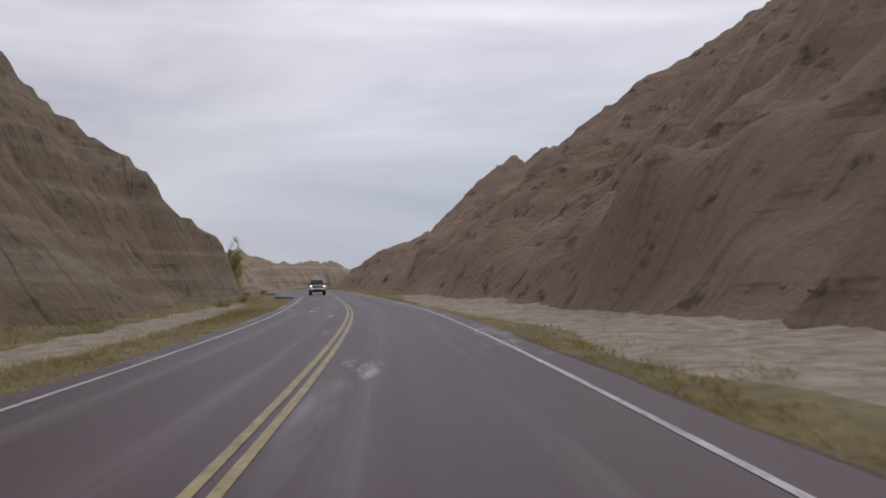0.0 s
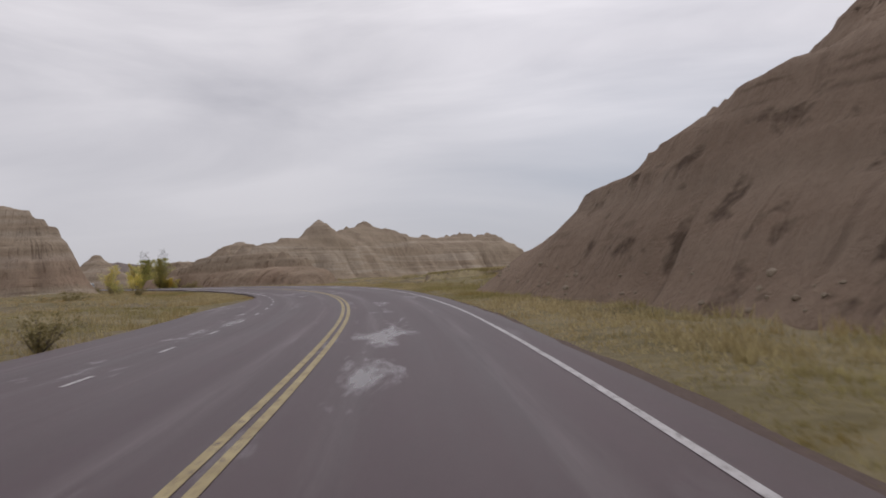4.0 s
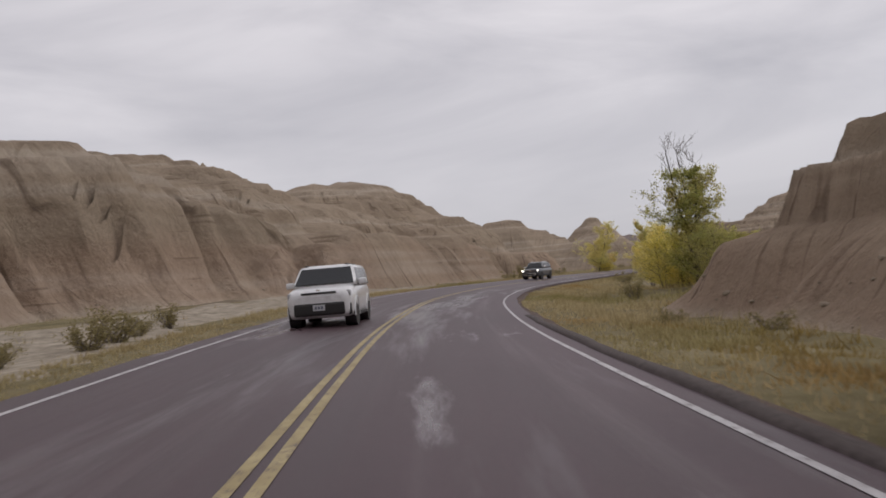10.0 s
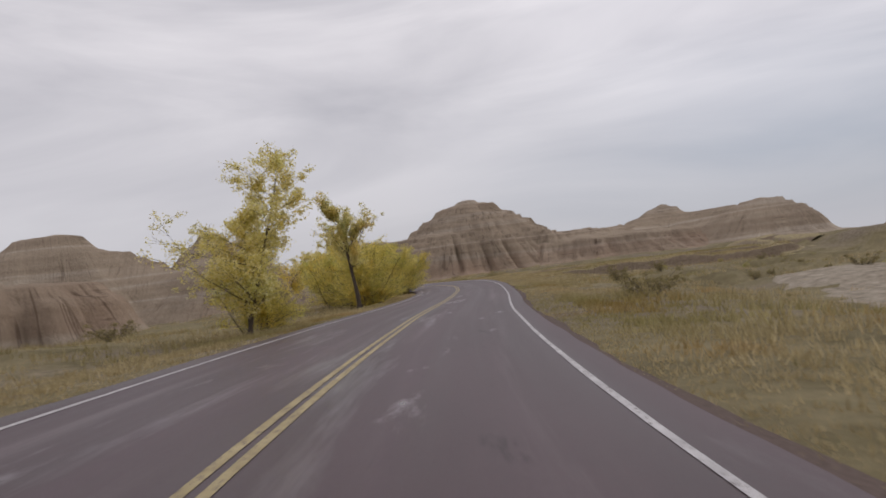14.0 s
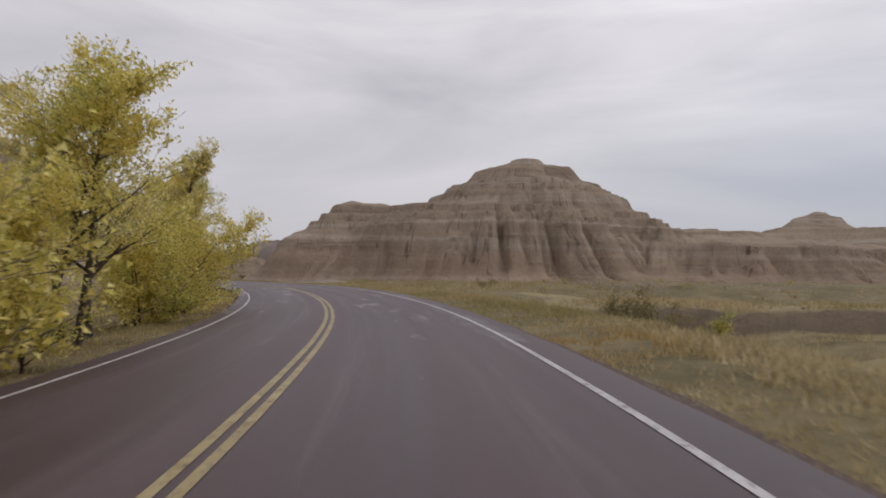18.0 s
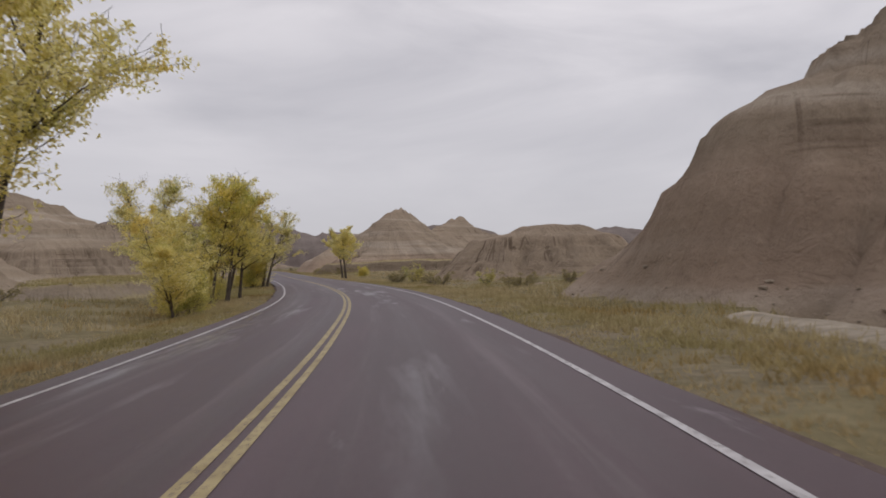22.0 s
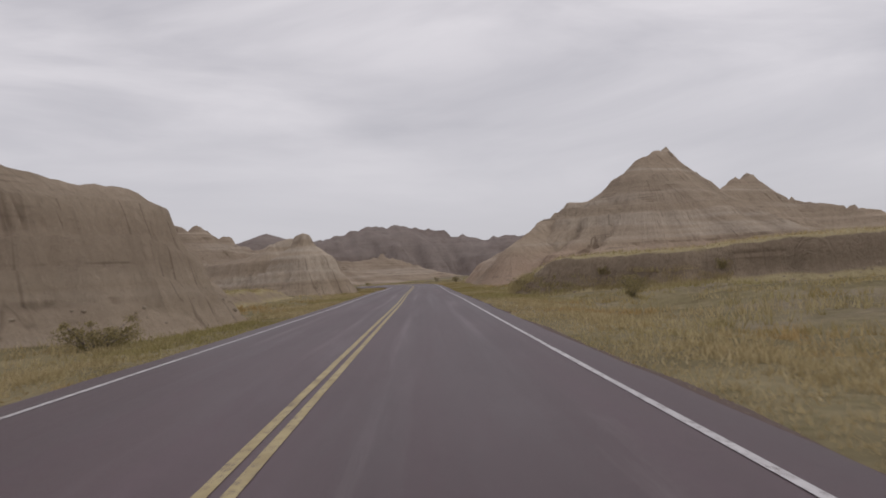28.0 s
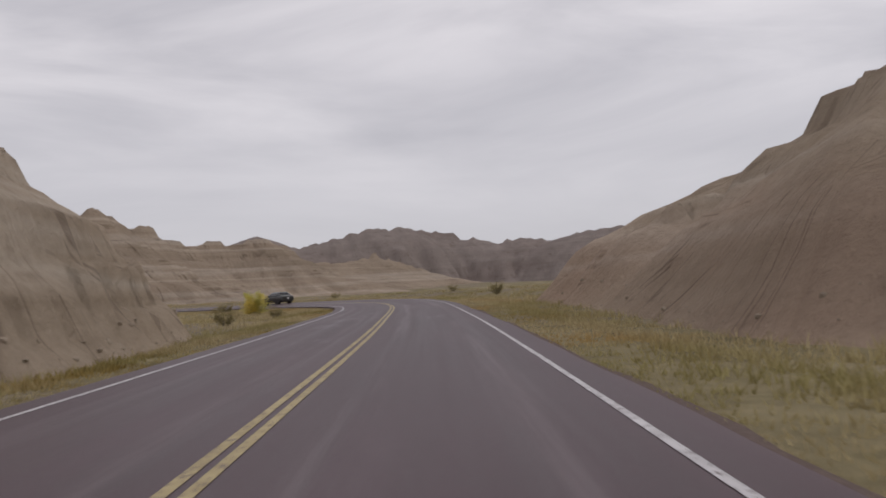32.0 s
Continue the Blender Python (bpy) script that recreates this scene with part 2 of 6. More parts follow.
    relief = maths("MULTIPLY_ADD", lump, 0.9, maths("MULTIPLY_ADD", fine, 0.55, maths("MULTIPLY_ADD", thin, 1.3 * strata, maths("MULTIPLY_ADD", groove, 0.55, maths("MULTIPLY", streak, 1.0)))))
    bump(n, l, b, relief, 0.85, 0.55)
    return m


CLAY = [(0.26, (0.37, 0.30, 0.23)), (0.38, (0.43, 0.355, 0.275)), (0.43, (0.385, 0.315, 0.24)), (0.475, (0.445, 0.37, 0.29)), (0.51, (0.52, 0.45, 0.37)),
        (0.545, (0.43, 0.355, 0.275)), (0.60, (0.40, 0.325, 0.25)), (0.65, (0.455, 0.38, 0.295)), (0.74, (0.385, 0.315, 0.24))]
mat_clay = badlands_material("banded_clay", CLAY, (1.03, 1.05, 1.075), crack_shade=0.55)
mat_clay_fluted = badlands_material("fluted_clay", CLAY, (1.0, 1.0, 1.0), crack_shade=0.95)
mat_clay_brown = badlands_material("brown_clay", [(0.3, (0.29, 0.225, 0.17)), (0.45, (0.34, 0.27, 0.21)), (0.6, (0.305, 0.24, 0.185)), (0.7, (0.35, 0.29, 0.23))], (1.11, 1.09, 1.11), 0.12, crack_shade=0.35, pocket_shade=0.9, strata=0.12)
mat_clay_red = badlands_material("red_footed_clay", CLAY, (1.0, 1.012, 1.03), crack_shade=0.8, red=(3.2, 9.5))
mat_clay_low = badlands_material("low_red_clay", CLAY, (0.95, 0.95, 0.95), crack_shade=0.95, red=(2.4, 6.5))
mat_bench = badlands_material("grassy_clay_bank", CLAY, (0.80, 0.80, 0.79), crack_shade=0.2, grassy=True)
# the banded clay in a darker, slightly cooler tint
mat_clay_dim = badlands_material("darker_clay", CLAY, (0.87, 0.875, 0.90))
mat_clay_olive = badlands_material("olive_grey_clay", CLAY, (0.73, 0.735, 0.715), crack_shade=0.7, pocket_shade=0.5, strata=0.3)
# greyer clay for the skyline, distance haze mixed into its colour
mat_far = badlands_material("far_clay", [(0.3, (0.24, 0.205, 0.19)), (0.5, (0.30, 0.27, 0.255)), (0.7, (0.26, 0.225, 0.21))], (1.0, 0.985, 1.0), 0.05, crack_shade=0.3)


def ground_material():
    """Dry prairie: straw, olive and bare pale soil in patches."""
    m, n, l, b = material("dry_prairie", 0.95, 0, 0.1)
    pos = world_pos(n)
    big = noise_node(n, l, pos, 0.035, 6, 0.6)
    mid = noise_node(n, l, pos, 0.3, 6, 0.65)
    fine = noise_node(n, l, pos, 3.0, 8, 0.75)
    grass = ramp(n, [(0.28, (0.122, 0.104, 0.056)), (0.42, (0.186, 0.154, 0.086)), (0.56, (0.240, 0.200, 0.115)), (0.72, (0.300, 0.252, 0.155))])
    l.new(mid, grass.inputs["Fac"])
    soil = ramp(n, [(0.35, (0.17, 0.137, 0.098)), (0.65, (0.25, 0.208, 0.156))])
    l.new(fine, soil.inputs["Fac"])
    sel = ramp(n, [(0.56, (0, 0, 0)), (0.68, (1, 1, 1))])
    mm = n.new("ShaderNodeMath")
    mm.operation = "MULTIPLY_ADD"
    l.new(mid, mm.inputs[0])
    mm.inputs[1].default_value = 0.35
    l.new(big, mm.inputs[2])
    sub = n.new("ShaderNodeMath")
    sub.operation = "SUBTRACT"
    l.new(mm.outputs["Value"], sub.inputs[0])
    sub.inputs[1].default_value = 0.14
    l.new(sub.outputs["Value"], sel.inputs["Fac"])
    c = mixc(n, l, sel.outputs["Color"], grass.outputs["Color"], soil.outputs["Color"])
    # bare grey clay where gullies and cut banks break the turf
    lie = n.new("ShaderNodeSeparateXYZ")
    l.new(n.new("ShaderNodeNewGeometry").outputs["Normal"], lie.inputs["Vector"])
    steep = ramp(n, [(0.80, (1, 1, 1)), (0.93, (0, 0, 0))])
    l.new(lie.outputs["Z"], steep.inputs["Fac"])
    c = mixc(n, l, steep.outputs["Color"], c, (0.155, 0.128, 0.098))
    tuft = ramp(n, [(0.30, (0.74, 0.76, 0.68)), (0.46, (1, 1, 1))])
    l.new(noise_node(n, l, pos, 0.9, 5, 0.7), tuft.inputs["Fac"])
    c = mixc(n, l, 0.8, c, tuft.outputs["Color"], "MULTIPLY")
    g2 = ramp(n, [(0.3, (0.7, 0.7, 0.7)), (0.7, (1.2, 1.2, 1.2))])
    l.new(fine, g2.inputs["Fac"])
    c = mixc(n, l, 0.9, c, g2.outputs["Color"], "MULTIPLY")
    l.new(c, b.inputs["Base Color"])
    bump(n, l, b, fine, 0.5, 0.12)
    return m


mat_ground = ground_material()


def road_material():
    """Reddish chip-seal asphalt, damp: pale worn wheel tracks, soft-edged films of water drawn out along the road, a few dark soaked patches."""
    m, n, l, b = material("damp_red_asphalt", 0.5, 0, 0.32)
    uv = n.new("ShaderNodeUVMap").outputs["UV"]
    pos = world_pos(n)

    def shade(fac, stops):
        r = ramp(n, stops)
        l.new(fac, r.inputs["Fac"])
        return r.outputs["Color"]

    def times(a, c):
        k = n.new("ShaderNodeMath")
        k.operation = "MULTIPLY"
        l.new(a, k.inputs[0])
        l.new(c, k.inputs[1])
        return k.outputs["Value"]

    grain = noise_node(n, l, pos, 40, 6, 0.8)
    speck = noise_node(n, l, pos, 9, 6, 0.75)
    along = noise_node(n, l, uv, 1.0, 5, 0.62, (0.95, 0.012, 1))
    patch = noise_node(n, l, uv, 1.0, 5, 0.6, (0.55, 0.09, 1))
    wet = noise_node(n, l, uv, 1.0, 6, 0.62, (1.1, 0.10, 1), 0.25)
    blot = noise_node(n, l, uv, 1.0, 3, 0.5, (0.33, 0.020, 1))
    c = shade(along, [(0.30, (0.055, 0.033, 0.037)), (0.5, (0.074, 0.046, 0.052)), (0.70, (0.102, 0.069, 0.079))])
    c = mixc(n, l, 0.8, c, shade(grain, [(0.3, (0.78, 0.78, 0.78)), (0.7, (1.18, 1.18, 1.18))]), "MULTIPLY")
    c = mixc(n, l, 0.5, c, shade(speck, [(0.3, (0.80, 0.80, 0.80)), (0.7, (1.16, 1.15, 1.15))]), "MULTIPLY")
    c = mixc(n, l, 0.9, c, shade(patch, [(0.33, (0.87, 0.86, 0.87)), (0.64, (1.09, 1.08, 1.09))]), "MULTIPLY")
    # wheel tracks: pale scuffs in broken lengths
    sep = n.new("ShaderNodeSeparateXYZ")
    l.new(uv, sep.inputs["Vector"])
    wave = n.new("ShaderNodeMath")
    wave.operation = "PINGPONG"
    shift = n.new("ShaderNodeMath")
    shift.operation = "ADD"
    l.new(sep.outputs["X"], shift.inputs[0])
    shift.inputs[1].default_value = 10.35
    l.new(shift.outputs["Value"], wave.inputs[0])
    wave.inputs[1].default_value = 0.86
    track = shade(wave.outputs["Value"], [(0.0, (0, 0, 0)), (0.52, (0, 0, 0)), (0.80, (1, 1, 1))])
    scuff = shade(noise_node(n, l, uv, 1.0, 5, 0.65, (1.6, 0.045, 1)), [(0.47, (0, 0, 0)), (0.64, (1, 1, 1))])
    worn = mixc(n, l, 1.0, track, scuff, "MULTIPLY")
    c = mixc(n, l, mixc(n, l, 1.0, worn, (0.4, 0.4, 0.4), "MULTIPLY"), c, (0.205, 0.170, 0.175))
    # water
    drying = n.new("ShaderNodeMapRange")  # the last stretch of road has nearly dried
    l.new(sep.outputs["Y"], drying.inputs["Value"])
    for key, v in (("From Min", 685.0), ("From Max", 735.0), ("To Min", 1.0), ("To Max", 0.16)):
        drying.inputs[key].default_value = v
    def along_road(a, c, lo, hi):
        k = n.new("ShaderNodeMapRange")
        l.new(sep.outputs["Y"], k.inputs["Value"])
        for key, v in (("From Min", a), ("From Max", c), ("To Min", lo), ("To Max", hi)):
            k.inputs[key].default_value = v
        return k.outputs["Result"]

    soaked = times(along_road(285.0, 320.0, 0.0, 1.0), along_road(390.0, 425.0, 1.0, 0.0))  # standing water through the cut
    damp = n.new("ShaderNodeMath")
    damp.operation = "MULTIPLY_ADD"
    l.new(soaked, damp.inputs[0])
    damp.inputs[1].default_value = 0.055
    l.new(times(wet, blot), damp.inputs[2])
    film = times(shade(damp.outputs["Value"], [(0.325, (0, 0, 0)), (0.44, (0.75, 0.75, 0.75))]), drying.outputs["Result"])
    # shallow puddles with ragged edges in the wheel tracks
    pool = times(noise_node(n, l, uv, 1.0, 6, 0.66, (1.3, 0.26, 1), 0.3), noise_node(n, l, uv, 1.0, 2, 0.5, (0.36, 0.035, 1)))
    spread = n.new("ShaderNodeMath")
    spread.operation = "MULTIPLY_ADD"
    l.new(along_road(360.0, 430.0, 1.0, 0.4), spread.inputs[0])
    spread.inputs[1].default_value = 0.022
    l.new(pool, spread.inputs[2])
    pool = times(shade(spread.outputs["Value"], [(0.355, (0, 0, 0)), (0.425, (0.75, 0.75, 0.75))]), drying.outputs["Result"])
    soak = shade(times(noise_node(n, l, uv, 1.0, 5, 0.6, (1.5, 0.20, 1), 0.2), noise_node(n, l, uv, 1.0, 2, 0.5, (0.30, 0.03, 1))), [(0.43, (0, 0, 0)), (0.46, (1, 1, 1))])
    c = mixc(n, l, soak, c, mixc(n, l, 1.0, c, (0.50, 0.47, 0.46), "MULTIPLY"))
    c = mixc(n, l, film, c, mixc(n, l, 1.0, c, (0.72, 0.70, 0.72), "MULTIPLY"))
    l.new(c, b.inputs["Base Color"])
    dry = shade(along, [(0.30, (0.44, 0.44, 0.44)), (0.68, (0.58, 0.58, 0.58))])
    rough = mixc(n, l, film, dry, (0.20, 0.20, 0.20))
    l.new(mixc(n, l, pool, rough, (0.15, 0.15, 0.15)), b.inputs["Roughness"])
    gloss = mixc(n, l, film, (0.33, 0.33, 0.33), (0.55, 0.55, 0.55))
    l.new(mixc(n, l, pool, gloss, (0.5, 0.5, 0.5)), b.inputs["Specular IOR Level"])
    # the water lies level over the stones
    bump(n, l, b, mixc(n, l, pool, mixc(n, l, film, grain, (0.5, 0.5, 0.5)), (0.5, 0.5, 0.5)), 0.22, 0.01)
    return m


mat_road = road_material()


def plain_material(name, a, c2, scale=6.0, rough=0.8, metal=0.0, spec=0.4, bumpy=0.0):
    m, n, l, b = material(name, rough, metal, spec)
    f = noise_node(n, l, world_pos(n), scale, 6, 0.65)
    r = ramp(n, [(0.32, a), (0.68, c2)])
    l.new(f, r.inputs["Fac"])
    l.new(r.outputs["Color"], b.inputs["Base Color"])
    if bumpy:
        bump(n, l, b, f, bumpy, 0.05)
    return m


def worn_paint(name, a, c2):
    """Road paint rubbed through to the asphalt in specks and streaks."""
    m, n, l, b = material(name, 0.58, 0, 0.35)
    pos = world_pos(n)
    r = ramp(n, [(0.32, a), (0.68, c2)])
    l.new(noise_node(n, l, pos, 2.2, 5, 0.6), r.inputs["Fac"])
    rub = ramp(n, [(0.36, (1, 1, 1)), (0.47, (0, 0, 0))])
    l.new(noise_node(n, l, pos, 11, 7, 0.72), rub.inputs["Fac"])
    l.new(mixc(n, l, rub.outputs["Color"], r.outputs["Color"], (0.105, 0.078, 0.076)), b.inputs["Base Color"])
    return m


mat_yellow = worn_paint("worn_yellow_paint", (0.29, 0.225, 0.105), (0.43, 0.35, 0.18))
mat_white = worn_paint("worn_white_paint", (0.40, 0.38, 0.385), (0.58, 0.56, 0.565))
mat_shoulder = plain_material("red_gravel", (0.085, 0.06, 0.052), (0.15, 0.11, 0.095), 14, 0.95, 0, 0.2, 0.35)
mat_silt = plain_material("pale_dry_silt", (0.20, 0.168, 0.128), (0.41, 0.355, 0.285), 1.7, 0.95, 0, 0.1, 0.7)
mat_kerb = plain_material("dark_asphalt_kerb", (0.06, 0.047, 0.045), (0.115, 0.092, 0.086), 10, 0.8, 0, 0.3, 0.6)
mat_bark = plain_material("furrowed_bark", (0.05, 0.04, 0.032), (0.13, 0.105, 0.085), 9, 0.95, 0, 0.2, 0.8)
mat_twig = plain_material("grey_twig", (0.13, 0.11, 0.095), (0.22, 0.19, 0.165), 9, 0.95)


def leaf_material(name, a, c2, c3, drifts=()):
    """Thin leaves that let light through; drifts: colours that take over in patches of the land."""
    m, n, l, b = material(name, 0.7, 0, 0.2)
    g = n.new("ShaderNodeNewGeometry")
    r = ramp(n, [(0.0, a), (0.5, c2), (1.0, c3)])
    l.new(g.outputs["Random Per Island"], r.inputs["Fac"])
    c = r.outputs["Color"]
    for k, (size, lo, hi, col) in enumerate(drifts):
        off = n.new("ShaderNodeVectorMath")
        off.inputs[1].default_value = (37.0 * k, 11.0 * k, 5.0)
        l.new(g.outputs["Position"], off.inputs[0])
        sel = ramp(n, [(lo, (0, 0, 0)), (hi, (1, 1, 1))])
        l.new(noise_node(n, l, off.outputs["Vector"], size, 3, 0.5), sel.inputs["Fac"])
        c = mixc(n, l, sel.outputs["Color"], c, mixc(n, l, 1.0, c, col, "MULTIPLY"))
    l.new(c, b.inputs["Base Color"])
    tr = n.new("ShaderNodeBsdfTranslucent")
    l.new(c, tr.inputs["Color"])
    mx = n.new("ShaderNodeMixShader")
    mx.inputs["Fac"].default_value = 0.66
    out = n["Material Output"]
    l.new(b.outputs["BSDF"], mx.inputs[1])
    l.new(tr.outputs["BSDF"], mx.inputs[2])
    l.new(mx.outputs["Shader"], out.inputs["Surface"])
    return m


PATCHES = [(0.55, 0.50, 0.64, (0.78, 0.86, 0.84)), (0.40, 0.54, 0.66, (1.04, 0.94, 0.74))]
GOLDEN = [(0.55, 0.55, 0.70, (0.86, 0.92, 0.86)), (0.40, 0.52, 0.66, (1.0, 0.93, 0.74))]
mat_leaf_green = leaf_material("green_leaves", (0.33, 0.32, 0.10), (0.52, 0.48, 0.16), (0.72, 0.64, 0.27), PATCHES)
mat_leaf_mixed = leaf_material("turning_leaves", (0.55, 0.50, 0.17), (0.76, 0.68, 0.29), (0.92, 0.85, 0.50), PATCHES)
mat_leaf_yellow = leaf_material("yellow_leaves", (0.62, 0.55, 0.15), (0.84, 0.755, 0.31), (0.95, 0.89, 0.57), GOLDEN)
mat_leaf_bush = leaf_material("yellow_green_leaves", (0.58, 0.52, 0.12), (0.78, 0.67, 0.18), (0.93, 0.82, 0.36), PATCHES)
mat_grass = leaf_material("straw_grass", (0.34, 0.272, 0.148), (0.48, 0.392, 0.222), (0.61, 0.510, 0.320), [(0.07, 0.48, 0.62, (0.72, 0.76, 0.60)), (0.16, 0.56, 0.68, (0.90, 0.76, 0.58)), (0.9, 0.45, 0.65, (0.86, 0.85, 0.80))])
mat_brush = leaf_material("sage_brush", (0.20, 0.170, 0.080), (0.29, 0.245, 0.120), (0.40, 0.335, 0.175))


# ---- noise over arrays ----
def hash2(ix, iy, seed):
    h = (ix.astype(np.int64) * 374761393 + iy.astype(np.int64) * 668265263 + seed * 974711) & 0x7FFFFFFF
    h = ((h ^ (h >> 13)) * 1274126177) & 0x7FFFFFFF
    return ((h ^ (h >> 16)) & 0xFFFF) / 65535.0


def vnoise(x, y, seed):
    ix, iy = np.floor(x), np.floor(y)
    fx, fy = x - ix, y - iy
    fx, fy = fx * fx * (3 - 2 * fx), fy * fy * (3 - 2 * fy)
    a, b2 = hash2(ix, iy, seed), hash2(ix + 1, iy, seed)
    c, d = hash2(ix, iy + 1, seed), hash2(ix + 1, iy + 1, seed)
    return (a * (1 - fx) + b2 * fx) * (1 - fy) + (c * (1 - fx) + d * fx) * fy


def fbm(x, y, seed, octaves=4):
    s, amp, tot = 0.0, 1.0, 0.0
    for o in range(octaves):
        s = s + amp * vnoise(x * 2**o, y * 2**o, seed + o)
        tot, amp = tot + amp, amp * 0.5
    return s / tot


def smooth(v, a, b2):
    u = np.clip((v - a) / (b2 - a), 0, 1)
    return u * u * (3 - 2 * u)


# ---- the road's line ----
ROAD_XY = [
    (-1.0, -70.0), (-0.6, -35.0), (-1.4, -0.0), (-4.1, 34.9), (-8.9, 69.5), (-14.3, 103.5), (-20.5, 135.8), (-28.3, 165.2),
    (-37.9, 189.7), (-50.6, 212.2), (-65.0, 231.2), (-80.6, 246.5), (-97.3, 261.5), (-113.7, 277.1), (-128.0, 293.2), (-141.5, 312.9),
    (-151.7, 336.5), (-159.7, 360.9), (-166.0, 383.5), (-172.7, 405.4), (-180.9, 427.3), (-192.3, 450.1), (-206.2, 471.3), (-221.6, 490.5),
    (-237.6, 506.8), (-254.8, 521.8), (-271.6, 534.9), (-289.0, 546.8), (-307.1, 558.3), (-325.7, 569.5), (-344.2, 580.5), (-362.9, 591.9),
    (-382.0, 603.6), (-401.5, 615.4), (-420.6, 627.1), (-446.3, 642.6), (-472.5, 657.3), (-491.1, 664.5), (-511.0, 666.3), (-530.5, 661.9),
    (-552.4, 649.8), (-585.3, 627.0), (-634.5, 592.7),
]
ROAD_Z = [
    (0, -0.64), (2, -0.04), (4, 0.69), (6, 1.51), (8, 2.05), (10, 2.5), (12, 2.91), (14, 3.21),
    (16, 3.18), (18, 3.17), (20, 3.47), (22, 3.67), (24, 3.56), (26, 3.5), (28, 3.63), (30, 3.91),
    (32, 4.18), (34, 4.53), (38, 5.13), (42, 6.13),
]
ROAD_BANK = [
    (0, -1.8), (2, -1.8), (4, 0.8), (6, -0.9), (8, -2.8), (10, -1.4), (12, 1.0), (14, 4.2),
    (16, 3.5), (18, 0.4), (20, -3.8), (22, -3.8), (24, -2.3), (26, -1.8), (28, -0.6), (30, 0.3),
    (32, -0.1), (34, 0.3), (38, -2.5), (42, 0),
]



def catmull(nodes, per):
    p = np.array(nodes, float)
    p = np.vstack([2 * p[0] - p[1], p, 2 * p[-1] - p[-2]])
    out = []
    for i in range(1, len(p) - 2):
        for u in np.arange(per) / per:
            out.append(0.5 * (2 * p[i] + (p[i + 1] - p[i - 1]) * u + (2 * p[i - 1] - 5 * p[i] + 4 * p[i + 1] - p[i + 2]) * u * u
                              + (3 * p[i] - p[i - 1] - 3 * p[i + 1] + p[i + 2]) * u**3))
    out.append(p[-2])
    return np.array(out)


LINE = catmull(ROAD_XY, 14)
SEG = np.hypot(*np.diff(LINE, axis=0).T)
DIST = np.concatenate([[0], np.cumsum(SEG)])
NODE_AT = DIST[::14]
TAN = np.gradient(LINE, axis=0)
TAN /= np.hypot(TAN[:, 0], TAN[:, 1])[:, None]
RIGHT = np.stack([TAN[:, 1], -TAN[:, 0]], 1)
LINE_Z = np.interp(DIST, NODE_AT[[i for i, _ in ROAD_Z]], [z for _, z in ROAD_Z])
BANK = np.interp(DIST, NODE_AT[[i for i, _ in ROAD_BANK]], [z for _, z in ROAD_BANK])
ker = np.hanning(31) / np.hanning(31).sum()
LINE_Z = np.convolve(np.pad(LINE_Z, 15, "edge"), ker, "valid")
BANK = np.convolve(np.pad(BANK, 15, "edge"), ker, "valid")
LANE_R, LANE_L = 3.38, 3.48


def road_at(s, lat):
    """A place on the road's surface: s metres along the middle line, lat metres to its right."""
    s, lat = np.asarray(s, float), np.asarray(lat, float)
    x = np.interp(s, DIST, LINE[:, 0]) + np.interp(s, DIST, RIGHT[:, 0]) * lat
    y = np.interp(s, DIST, LINE[:, 1]) + np.interp(s, DIST, RIGHT[:, 1]) * lat
    z = np.interp(s, DIST, LINE_Z) - np.tan(np.radians(np.interp(s, DIST, BANK))) * lat
    return np.stack([x, y, z], -1)


def road_near(x, y):
    """For places x, y: metres along the road and metres to its right, and the road's height there."""
    sh = np.shape(x)
    x, y = np.ravel(x), np.ravel(y)
    s, lat = np.empty(len(x)), np.empty(len(x))
    for k in range(0, len(x), 20000):
        dx, dy = x[k:k + 20000, None] - LINE[None, :, 0], y[k:k + 20000, None] - LINE[None, :, 1]
        i = np.argmin(dx * dx + dy * dy, axis=1)
        r = np.arange(len(i))
        ddx, ddy = dx[r, i], dy[r, i]
        along = ddx * TAN[i, 0] + ddy * TAN[i, 1]
        side = ddx * RIGHT[i, 0] + ddy * RIGHT[i, 1]
        s[k:k + 20000] = DIST[i] + np.clip(along, -3, 3)
        lat[k:k + 20000] = np.sign(side) * np.hypot(ddx, ddy)
    return s.reshape(sh), lat.reshape(sh)


